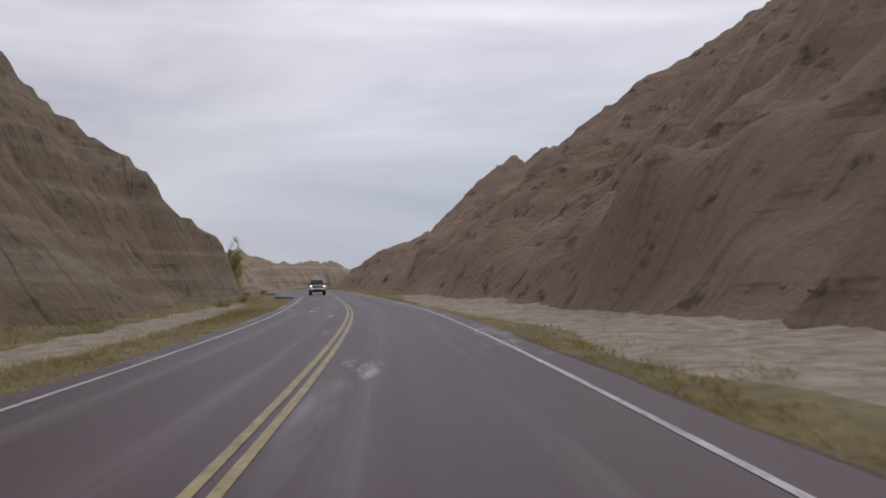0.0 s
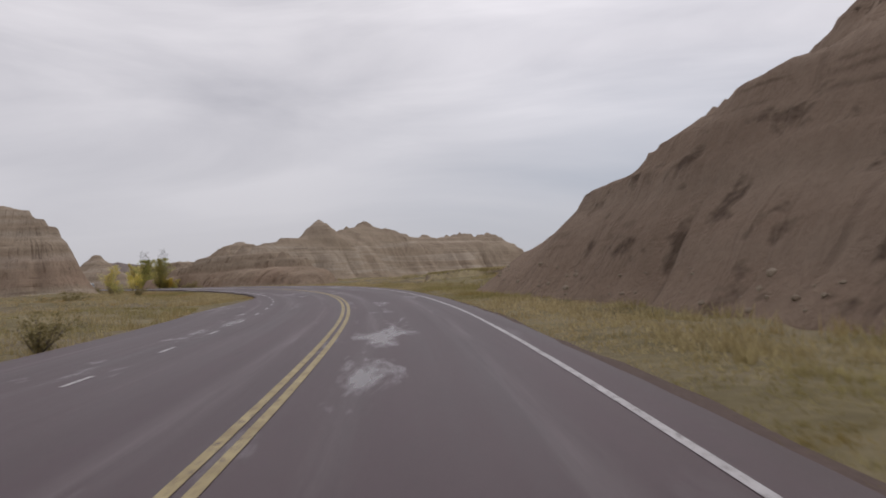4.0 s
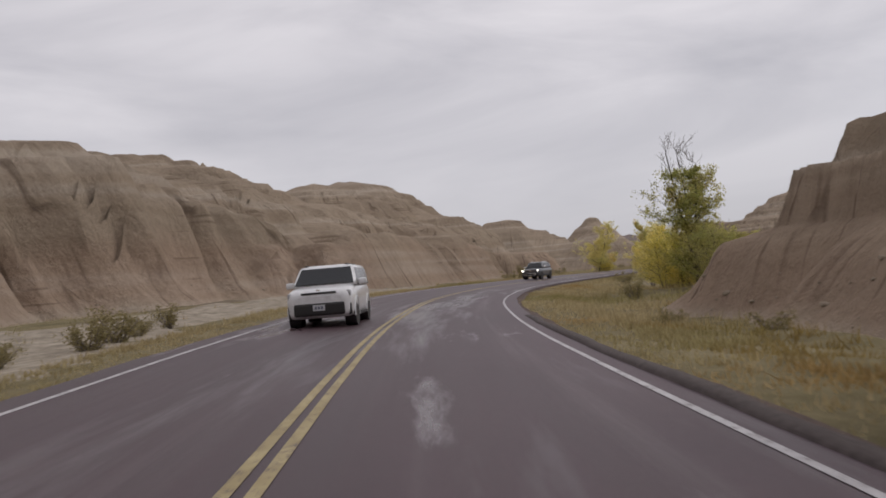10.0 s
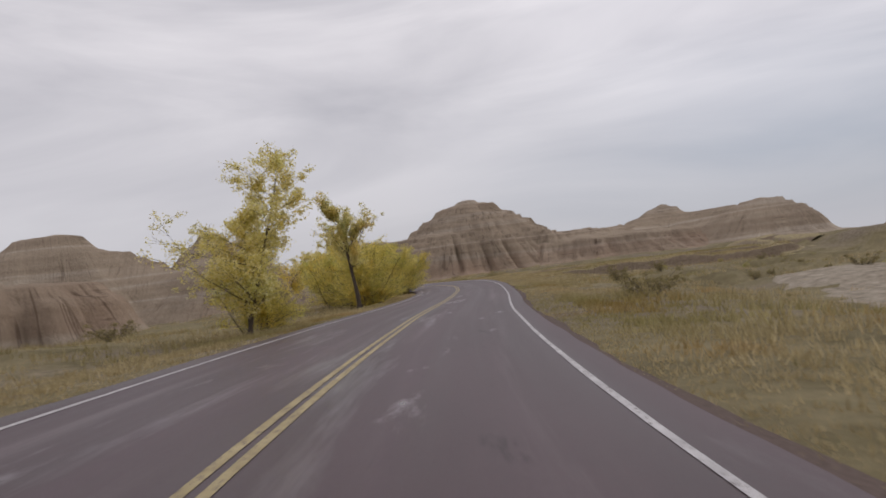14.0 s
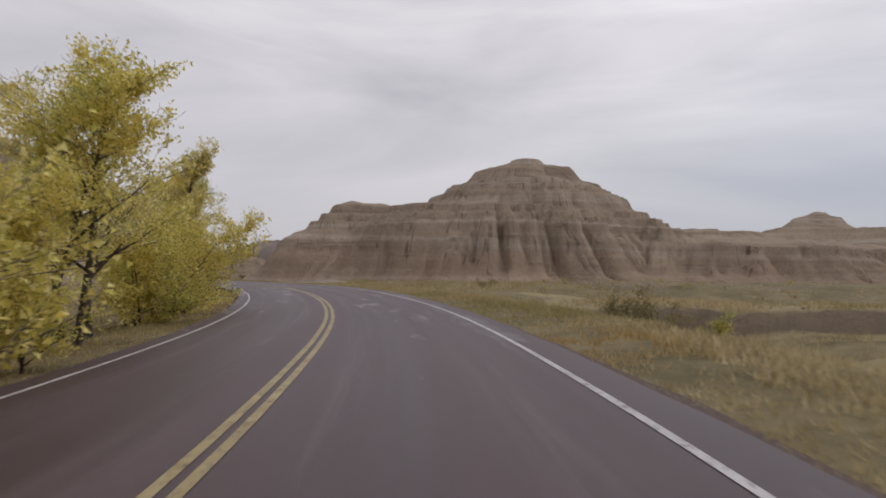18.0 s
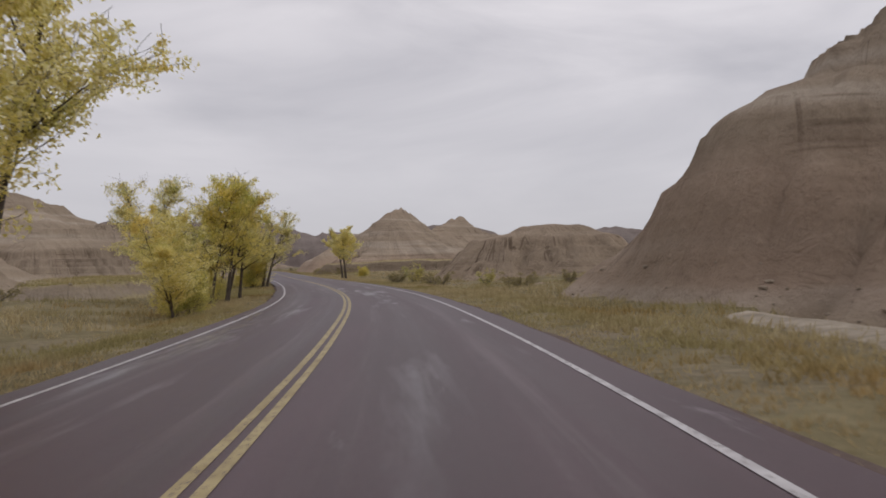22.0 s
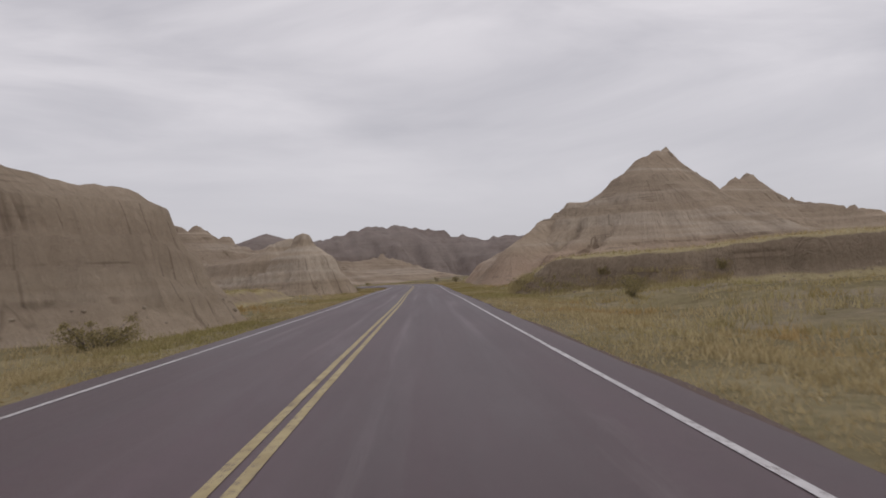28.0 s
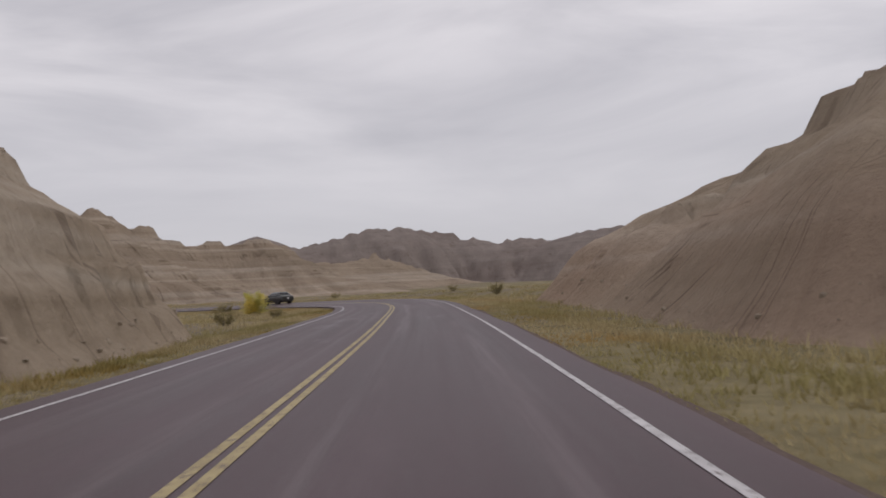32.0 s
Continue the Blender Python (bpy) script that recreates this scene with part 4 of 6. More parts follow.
hill("clay_butte", "steep pyramid butte with a small cap and stepped shoulders", [(-431.6, 650, 9.7), (-437.8, 666, 16), (-436.4, 672.6, 16.3), (-433.2, 677.7, 23.4), (-433.5, 683.7, 25.6), (-438.1, 691.7, 23.6), (-441.1, 700, 17.5), (-446, 708.1, 19.2), (-451.2, 718.4, 20), (-453.5, 725.6, 23.5), (-455.1, 735.2, 23.6), (-452.3, 741.8, 19.2), (-441.4, 748.1, 15.5), (-436.3, 755.9, 13.4), (-430, 762, 15)], [13.1, 20.5, 24.2, 38, 25.2, 31.4, 30, 30.5, 31, 31.3, 30.6, 30.7, 29.4, 27.4, 26], mat_clay_red, 151, "peak", 0.8, 0.32, 5.0, beds=0.34)
hill("clay_butte", "long sloping shoulder of grey clay beside the road", [(-433.4, 668.9, 16.2), (-444.5, 676.6, 12.9), (-452, 683, 11.8), (-458, 687.5, 11.2), (-464, 692, 10.6), (-466.5, 694, 12), (-473.2, 698, 10.4), (-480, 702, 8.8), (-488, 707, 7.6), (-496, 712, 6.5)], [19.9, 18.6, 19, 18.5, 18, 18, 16.5, 15, 13.5, 12], mat_clay, 162, "cliff", 0.7, 0.30, 4.5)
hill("clay_hill", "grey-brown clay hill close to the road", [(-380.5, 555, 13), (-381.3, 560.5, 13.4), (-383.1, 564.8, 13.9), (-384.7, 569.2, 14.6), (-384.7, 573.5, 15.2), (-383.6, 580.9, 15.1), (-383.7, 582.9, 13.1), (-384.2, 583.8, 12.3), (-382.9, 585.8, 11.2), (-384.3, 590.3, 10.9), (-384.2, 592.8, 8), (-384, 594.6, 5.6)], [13, 12.8, 12.5, 12.3, 12, 9.7, 9.9, 8.9, 8.1, 6.3, 4.5, 3], mat_clay, 173, "flank", 0.4, 0.18, 3.6, clear=6.0)
hill("clay_cone", "pale rounded clay cone at the roadside", [(-471.4, 619.7, 9.5), (-468, 622.7, 10), (-462.2, 624.8, 11.1), (-458.1, 625.6, 12.1), (-457.7, 630.7, 12.9), (-447.9, 626.5, 12.8), (-447, 630, 9.2), (-445, 631.4, 5.8)], [10, 10.4, 10.2, 10, 9, 8.7, 6.5, 4], mat_clay, 184, "slope", 0.45, 0.28, 3.6, clear=6)
hill("clay_ridge", "broken clay ridge with small spires", [(-585.3, 562.2, 34), (-596.1, 575.4, 35.7), (-603.5, 586.4, 37.3), (-615.5, 612.6, 37.3), (-601.9, 634.4, 34.9), (-615, 647.5, 30.7), (-611.2, 656.3, 30.1), (-625.2, 671.3, 24.8), (-632.2, 687.8, 21), (-632.5, 706.7, 23.7), (-644.5, 724.6, 15.4), (-652.5, 742.5, 17), (-660, 760, 18)], [44, 43.9, 44, 51.5, 43, 39, 37.4, 37.8, 33.6, 36.5, 33.9, 34, 34],
     mat_clay_dim, 195, "peak", 1.2, 0.25, 6.0, knobs=0.09)
hill("clay_hill", "low clay hill behind the roadside trees", [(-345, 490, 14), (-322, 512, 13.5), (-312, 522, 8)], [24, 18, 13], mat_clay, 206, "cliff", 1.0, 0.2, 5.0)
hill("grassy_bench", "grass-topped cut bank of grey clay", [(-325, 648, 6.6), (-351, 644, 6.4), (-366, 637.2, 6.4), (-374.5, 631, 6.7), (-379.6, 626.2, 6.3), (-385, 623.8, 6.2), (-389.5, 621.8, 5.9), (-392.3, 620.3, 5.3)], [11, 11, 11, 10.5, 10, 8, 5.5, 3.2], mat_bench, 217, "bench", 0.4, 0.14, 3.0, clear=6.0, knobs=0.01, beds=0.15, category="bank")
hill("grassy_bench", "low grass-topped clay bank", [(-398, 588, 5.5), (-412, 597, 5.6), (-424, 606, 5.5), (-434, 613, 5.2)], [8, 9, 9, 6], mat_bench, 228, "bench", 0.5, 0.15, 3.0, knobs=0.008, clear=8.5, beds=0.15, category="bank")
hill("grassy_bench", "low dark cut bank in the grassland", [(-297, 530, 4.4), (-312, 539, 4.7), (-326, 548, 4.8), (-340, 556, 4.6)], [5, 7, 7, 5], mat_bench, 272, "bench", 0.5, 0.15, 3.0, knobs=0.01, clear=8.5, beds=0.15, category="bank")
hill("grassy_bench", "flat golden-grass bank with a dark cut face", [(-179.2, 445, 3.1), (-176, 444.6, 3.3), (-168, 444.2, 3.3), (-158, 443, 3.3), (-146, 440, 3.2)], [3.2, 4.4, 4.6, 4.6, 4], mat_bench, 311, "bench", 0.4, 0.12, 3.0, clear=7.2, knobs=0.006, beds=0.15, category="bank")
hill("grassy_bench", "flat golden-grass bank with a dark cut face", [(-191.4, 466.5, 3.3), (-188, 466, 3.5), (-180, 466.4, 3.5), (-170, 466, 3.5), (-158, 464, 3.4), (-144, 460, 3.3)], [3.4, 4.4, 4.8, 4.8, 4.8, 4], mat_bench, 317, "bench", 0.4, 0.12, 3.0, clear=7.2, knobs=0.006, beds=0.15, category="bank")
for bx, by, turn, tall in ((-30, 222, 0.4, 0.8), (-27, 262, 0.2, 0.9), (-18, 246, 0.6, 0.8), (-4, 232, 0.3, 0.8), (-8, 285, 0.5, 1.1)):
    bz = float(ground_z(np.array([bx]), np.array([by]))[0]) + tall
    hill("grassy_bench", "low grass-topped ledge on the plain", [(bx - 5, by - 5 * turn, bz - 0.3), (bx, by, bz), (bx + 6, by + 6 * turn, bz - 0.2)], [2.5, 3.5, 2.5], mat_bench, 281 + int(by), "bench", 0.5, 0.15, 3.0, knobs=0.01, clear=8, beds=0.1, category="bank")


hill("far_plateau", "hazy far plateau edged with spires", [(-1241, 847.2, 44), (-1236.2, 903.5, 51.6), (-1218.6, 912.9, 69.2), (-1199.1, 938.6, 54.8), (-1177.6, 1024.6, 75.3), (-1173.9, 1055.5, 71.1), (-1197.8, 1101, 72.3), (-1142.9, 1152.7, 52.4), (-1129.9, 1172.9, 54.9), (-1097.1, 1229.9, 51.7)], [95, 93, 109.5, 95.6, 89.9, 95.2, 94.6, 96.5, 96.1, 95.1], mat_far, 239, "cliff", 4.0, 0.25, 26.0, foot=2, knobs=0.05)
hill("far_plateau", "hazy far badlands wall on the skyline", [(-1070.2, 1205.5, 57.1), (-975.4, 1271.8, 60.1), (-942.4, 1319.8, 42.5), (-901.1, 1365.2, 32), (-823, 1382, 50), (-769.2, 1448.7, 39.9), (-705.6, 1515.5, 24.2), (-639.2, 1560.2, 33.8)], [108.6, 106.6, 108.9, 108.7, 108.1, 110.1, 109.4, 110], mat_far, 250, "cliff", 5.0, 0.25, 28.0, foot=2, knobs=0.04)
hill("far_ridge", "hazy clay ridge behind the cliffs", [(-419.3, 557.2, 22.6), (-404.9, 529.9, 19), (-390, 500, 20), (-370, 470, 21), (-350, 440, 22), (-330, 400, 24)], [36.6, 45, 45, 45, 45, 45], mat_clay, 261, "cliff", 1.8, 0.25, 8.0)


# ---- trees ----
def poly_tube(bm, pts, radii, sides):
    """One unbroken tapered tube through points."""
    rings = []
    for i, p in enumerate(pts):
        d = (pts[min(i + 1, len(pts) - 1)] - pts[max(i - 1, 0)]).normalized()
        a = d.orthogonal().normalized()
        if rings:
            a = (prev - d * prev.dot(d)).normalized()
        prev = a
        b2 = d.cross(a)
        rings.append([bm.verts.new(p + (a * math.cos(2 * math.pi * k / sides) + b2 * math.sin(2 * math.pi * k / sides)) * radii[i]) for k in range(sides)])
    for r0, r1 in zip(rings, rings[1:]):
        for k in range(sides):
            bm.faces.new((r0[k], r0[(k + 1) % sides], r1[(k + 1) % sides], r1[k]))
    bm.faces.new(rings[-1])


def grow(runs, tips, p, d, length, r, depth, rng, spread, up, bare=1, slim=1.0):
    """One limb: a bent tapered run of points that forks into thinner ones; a stem carries side limbs that shorten towards its top."""
    n = (9, 5, 3, 2)[depth]
    pts, rad = [p.copy()], [r * (1.4 if depth == 0 else 1.0)]
    bend = (0.10 if slim == 1 else 0.045, 0.22, 0.28, 0.3)[depth]
    for k in range(n):
        d = (d + Vector((rng.uniform(-1, 1), rng.uniform(-1, 1), rng.uniform(-0.5, 0.9) * up)) * bend).normalized()
        q = p + d * (length / n)
        r2 = r * (0.86, 0.80, 0.75, 0.7)[depth]
        pts.append(q.copy())
        rad.append(r2)
        if depth >= 2 or (depth == 1 and k >= 2) or (depth == 0 and k >= 6):
            tips.append((q.copy(), depth))
        if depth == 0 and k >= bare or 0 < depth < 3:
            count = rng.choice((1, 2, 2, 3)) if depth == 0 else rng.choice((1, 1, 2)) if depth == 1 else 1
            for _ in range(count):
                a = rng.uniform(0, 2 * math.pi)
                side = Vector((math.cos(a), math.sin(a), rng.uniform(-0.15, 0.7) * up)).normalized()
                nd = (d * (1 - spread) + side * spread).normalized()
                if depth == 0:
                    ln = slim * length * (0.50 - 0.34 * k / n) * rng.uniform(0.55, 1.25)
                else:
                    ln = length * rng.uniform(0.35, 0.62)
                grow(runs, tips, q, nd, ln, r2 * rng.uniform(0.38, 0.62), depth + 1, rng, spread * 0.9, up)
        p, r = q, r2
    runs.append((depth, pts, rad))


def leaf_cloud(tips, count, size, rng, reach, skip_top=1.0, low=0.0, part_of=0.72, corners=3):
    """Leaves in clumps round some of the twig ends, with gaps between the clumps."""
    top = max(t[0].z for t in tips)
    pick = [t for t in tips if low * top <= t[0].z <= skip_top * top]
    rng.shuffle(pick)
    pick = np.array([[*t[0], rng.uniform(0.5, 1.35)] for t in pick[:max(12, int(len(pick) * part_of))]])
    g = np.random.default_rng(rng.randrange(10**6))
    t = pick[g.integers(0, len(pick), count)]
    away = g.normal(0, 1, (count, 3))
    away /= np.linalg.norm(away, axis=1)[:, None]
    c = t[:, :3] + (away * g.uniform(0, 1, (count, 1)) ** 0.45 * (1.25, 1.25, 0.95) - (0, 0, 0.25)) * reach * t[:, 3:]
    a = g.normal(0, 1, (count, 3))
    a /= np.linalg.norm(a, axis=1)[:, None]
    b2 = np.cross(a, g.normal(0, 1, (count, 3)))
    b2 /= np.linalg.norm(b2, axis=1)[:, None]
    a, b2 = a * size * g.uniform(0.6, 1.2, (count, 1)), b2 * size * g.uniform(0.4, 0.7, (count, 1))
    v = np.stack([c - a, c + b2, c + a, c - b2] if corners == 4 else [c - a * 0.8, c + b2 * 1.5, c + a], 1).reshape(-1, 3)
    return v, np.arange(count * corners).reshape(-1, corners)


def make_tree(name, label, seed, height, stems, leaves, mat, spread=0.5, up=1.0, trunk_r=0.16, leaf=0.1, reach=0.30, skip_top=0.86, low=0.12, first=0.42, corners=3, bare=1, apart=0.3, slim=1.0, full=0.52):
    rng = random.Random(seed)
    root = empty(name, 0, 0, -60)
    runs, tips = [], []
    for k in range(stems):
        lean = Vector((rng.uniform(-1, 1), rng.uniform(-1, 1), 0)) * (0.05 if stems == 1 else 0.22 + 0.2 * (apart - 0.3))
        p = Vector((rng.uniform(-apart, apart), rng.uniform(-apart, apart), 0)) * (1 if stems > 1 else 0.1)
        p.z = -0.3
        grow(runs, tips, p, (Vector((0, 0, 1)) + lean).normalized(), height * first * rng.uniform(0.7, 1.1), trunk_r * rng.uniform(0.75, 1.0), 0, rng, spread, up, bare, slim)
    k = height / max(t[0].z for t in tips)
    tips = [(t * k, d) for t, d in tips]
    twig = bmesh.new()
    for depth, pts, rad in runs:
        pts, rad = [p * k for p in pts], [max(r * k, 0.006) for r in rad]
        if depth <= 1:
            bm = bmesh.new()
            poly_tube(bm, pts, rad, 8 if depth == 0 else 6)
            part("trunk" if depth == 0 else "limb", bm, mat_bark, root)
        else:
            poly_tube(twig, pts, rad, 4 if depth == 2 else 3)
    tagged(part("branchwork", twig, mat_twig, root), "grey twigs", kind="stuff")
    v, f = leaf_cloud(tips, leaves, leaf, rng, reach, skip_top, low, full, corners)
    tagged(mesh_object("crown", v, f, mat, root), kind="stuff")
    tagged(root, label, "tree")
    return root


MASTERS = {
    "ragged": make_tree("cottonwood", "half-bare cottonwood, green below with dead twigs on top", 3, 8.0, 3, 17000, mat_leaf_green, 0.62, 1.0, 0.12, 0.076, 0.25, 0.76, 0.02, 0.95, 3, 0, 0.18, 0.58, 0.46),
    "green": make_tree("cottonwood", "green and yellow cottonwood with several dark stems", 5, 8.0, 2, 16000, mat_leaf_bush, 0.66, 0.9, 0.14, 0.076, 0.25, 0.92, 0.24, 0.9, 3, 2, 0.5, 0.9, 0.52),
    "gold": make_tree("cottonwood", "golden autumn cottonwood with a dark forked trunk", 8, 8.0, 2, 23000, mat_leaf_yellow, 0.74, 0.7, 0.14, 0.078, 0.25, 0.97, 0.10, 0.9, 3, 1, 0.4, 0.95, 0.66),
    "tall": make_tree("cottonwood", "tall yellow cottonwood with a bare dark forked trunk", 47, 8.0, 2, 27000, mat_leaf_yellow, 0.62, 0.8, 0.18, 0.064, 0.23, 1.0, 0.30, 0.9, 3, 3),
    "turning": make_tree("cottonwood", "tall cottonwood with turning yellow-green leaves", 13, 8.0, 1, 20000, mat_leaf_mixed, 0.72, 0.7, 0.17, 0.067, 0.24, 0.98, 0.14, 0.9),
    "slim": make_tree("cottonwood", "slim upright cottonwood with pale yellow-olive leaves high on a bare trunk", 27, 8.0, 1, 15000, mat_leaf_mixed, 0.55, 1.2, 0.17, 0.080, 0.25, 1.0, 0.40, 0.92, 3, 3, 0.3, 0.95, 0.6),
    "pair": make_tree("cottonwood", "slim cottonwood with yellow-green leaves and dark stems", 21, 8.0, 2, 16000, mat_leaf_mixed, 0.68, 0.8, 0.14, 0.067, 0.23, 0.93, 0.22, 0.9, 3, 2, 0.5),
    "forked": make_tree("cottonwood", "golden cottonwood with a thick dark trunk forking low", 31, 8.0, 1, 25000, mat_leaf_yellow, 0.72, 0.8, 0.20, 0.059, 0.22, 1.0, 0.24, 0.85, 4, 2),
    "bush": make_tree("willow_clump", "dense yellow-green bushy willow clump", 34, 6.0, 7, 32000, mat_leaf_bush, 0.70, 0.7, 0.07, 0.086, 0.27, 1.0, 0.0, 0.85, 3, 0, 1.7, 1.0, 0.75),
    "greenbush": make_tree("willow_clump", "dense olive bushy willow clump", 36, 6.0, 7, 26000, mat_leaf_green, 0.70, 0.7, 0.07, 0.082, 0.27, 1.0, 0.0, 0.85, 3, 0, 1.7, 1.0, 0.7),
}


def plant(kind, x, y, h, rz=0.0, group="roadside cottonwoods"):
    base_h = 6.0 if "bush" in kind else 8.0
    z = float(ground_z(np.array([x]), np.array([y]))[0])
    t = copy_thing(MASTERS[kind], pose(x, y, z, 0, 0, rz) @ Matrix.Scale(h / base_h, 4))
    tagged(t, group=group)
    return t


for kind, x, y, h, rz in [
    ("ragged", -31.4, 119.8, 8.8, 200), ("greenbush", -30.6, 117.5, 2.4, 130), ("greenbush", -31.5, 106, 2.8, 310), ("greenbush", -30.2, 113, 2.6, 80), ("ragged", -32.5, 108, 8.7, 130), ("greenbush", -35.5, 111, 3.6, 10), ("greenbush", -34, 121, 2.8, 60), ("greenbush", -33.5, 104.5, 3.2, 90), ("bush", -35.5, 100, 2.2, 30), ("greenbush", -37.5, 115.5, 3.4, 320), ("bush", -46, 134, 2.2, 0), ("greenbush", -32, 101, 1.8, 140), ("bush", -35, 106, 2.2, 200), ("greenbush", -33.5, 117, 2.2, 260), ("bush", -38, 129, 1.9, 300), ("bush", -42, 118, 2.2, 170), ("greenbush", -44, 126, 2.4, 220),
    ("ragged", -97, 271, 7.6, 200), ("greenbush", -97, 272, 2.6, 30), ("bush", -95.2, 271.8, 2.4, 90), ("ragged", -120.0, 306.0, 9.4, 0), ("greenbush", -117.8, 304.6, 4.0, 50), ("bush", -124.3, 312, 4.4, 150), ("bush", -122.2, 308.6, 3.8, 20), ("gold", -132.3, 321.4, 5.8, 40), ("bush", -129.6, 320.5, 2.6, 210),
    ("gold", -168.5, 366, 8.0, 0), ("bush", -169.6, 368.4, 3.6, 100), ("slim", -177, 394, 9.2, 70), ("bush", -178.8, 398.5, 5.6, 60), ("bush", -181.5, 404, 6.2, 0), ("bush", -185.5, 410, 6.4, 120), ("bush", -190, 418, 6.0, 200),
    ("bush", -189, 431, 5.8, 20), ("turning", -198, 433, 9.5, 150), ("green", -195, 436, 6.4, 40), ("bush", -197.5, 442, 4.4, 250), ("green", -196, 443, 8.0, 10), ("pair", -199, 447, 7.8, 120), ("bush", -192, 438, 4.0, 210), ("bush", -200, 450, 4.4, 80), ("bush", -203.6, 455, 5.4, 60), ("slim", -206.2, 459.6, 8.2, 200), ("green", -213, 467, 8.2, 300), ("bush", -218.5, 473, 3.6, 10),
    ("tall", -229.0, 486.9, 11.0, 290), ("green", -234.5, 492.6, 7.6, 70), ("bush", -237, 494.5, 5.2, 20), ("gold", -240, 499, 7.6, 20), ("pair", -244.1, 501.6, 8.8, 220), ("pair", -247.5, 505.8, 7.6, 130), ("gold", -251.8, 509.7, 8.4, 10),
    ("tall", -256.2, 513, 9.4, 90), ("gold", -270.5, 524.5, 5.0, 200), ("bush", -273, 526, 2.6, 0), ("forked", -276, 527, 5.6, 330), ("pair", -284.5, 532, 8.5, 60), ("green", -282.5, 533.4, 8.4, 10), ("bush", -286, 534.5, 3.8, 190), ("green", -284.0, 535.3, 7.7, 30), ("pair", -287.8, 535.6, 6.6, 250),
    ("gold", -309.5, 552.6, 7.4, 100), ("pair", -308.5, 553.2, 8.0, 210), ("bush", -310, 552, 3.6, 40), ("forked", -330.7, 580.9, 7.8, 60), ("slim", -334.0, 582.7, 7.6, 100), ("bush", -336, 588, 1.8, 0), ("bush", -496, 655, 2.4, 0),
]:
    plant(kind, x, y, h, rz)
for m in MASTERS.values():
    for o in (*m.children_recursive, m):
        bpy.data.objects.remove(o)


# ---- painted lines, turnout, kerbs ----
def chain(i):
    """Metres along the road at node i of its line."""
    return float(np.interp(i, np.arange(len(NODE_AT)), NODE_AT))


for la in (-0.152, 0.043):
    tagged(ribbon("yellow_line", 3, S_END, [la - 0.054, la + 0.054], 0.006, mat_yellow, 1.0, None, 0.012), "worn double yellow centre line painted on asphalt", "road marking", kind="structure")
T0, T1 = chain(4.5), chain(8.2)
tagged(ribbon("white_line", 3, S_END, [LANE_R - 0.042, LANE_R + 0.042], 0.006, mat_white, 1.0, None, 0.02), "worn white edge line painted on asphalt", "road marking", kind="structure")
for a, b2 in ((3, T0), (T1, S_END)):
    tagged(ribbon("white_line", a, b2, [-LANE_L - 0.05, -LANE_L + 0.05], 0.006, mat_white, 1.0, None, 0.02), "worn white edge line painted on asphalt", "road marking", kind="structure")
d = T0 + 2
while d < T1 - 3:
    tagged(ribbon("white_dash", d, d + 1.2, [-LANE_L - 0.05, -LANE_L + 0.05], 0.006, mat_white, 0.4), "short white dash along the turnout", "road marking", kind="structure")
    d += 5.0
s = np.arange(T0 - 4, T1 + 4, 1.0)
wid = 3.2 * smooth(s, T0 - 4, T0 + 16) * (1 - smooth(s, T1 - 22, T1 + 4))
rows = []
for k in range(4):
    p = road_at(s, -3.95 - wid * k / 3)
    p[:, 2] -= 0.012 + 0.02 * k / 3
    rows.append(p)
turnout = mesh_object("turnout", np.stack(rows, 1).reshape(-1, 3), grid_faces(len(s), 4), mat_road, None, True,
                      np.stack([-3.95 - wid[:, None] * np.arange(4) / 3, np.repeat(s[:, None], 4, 1)], -1).reshape(-1, 2))
tagged(turnout, "damp asphalt turnout widening beside the road", "turnout", kind="structure")


def kerb(s0, s1, lat, label):
    s = np.arange(s0, s1, 0.6)
    sec = [(-0.13, -0.08), (-0.10, 0.03), (-0.04, 0.065), (0.05, 0.065), (0.10, 0.03), (0.13, -0.10)]
    wob = (np.array(fbm(s / 1.3, s * 0, 71, 3)) - 0.5) * 0.10
    env = smooth(s, s0, s0 + 4) * (1 - smooth(s, s1 - 4, s1))
    rows = []
    for o, h in sec:
        p = road_at(s, lat + o * (1 if lat > 0 else -1) + wob)
        p[:, 2] += (h + wob * 0.5) * env - 0.16 * (1 - env)
        rows.append(p)
    f = grid_faces(len(s), len(sec))
    ob = mesh_object("kerb", np.stack(rows, 1).reshape(-1, 3), f, mat_kerb, None, True)
    tagged(ob, label, "kerb", kind="structure")


kerb(chain(11.35), chain(13.2), 3.80, "worn dark asphalt kerb along the road edge")
kerb(chain(10.0), chain(11.2), -4.15, "worn dark asphalt kerb along the road edge")


# ---- pale silt flats between the verge and the hills ----
SILT = []


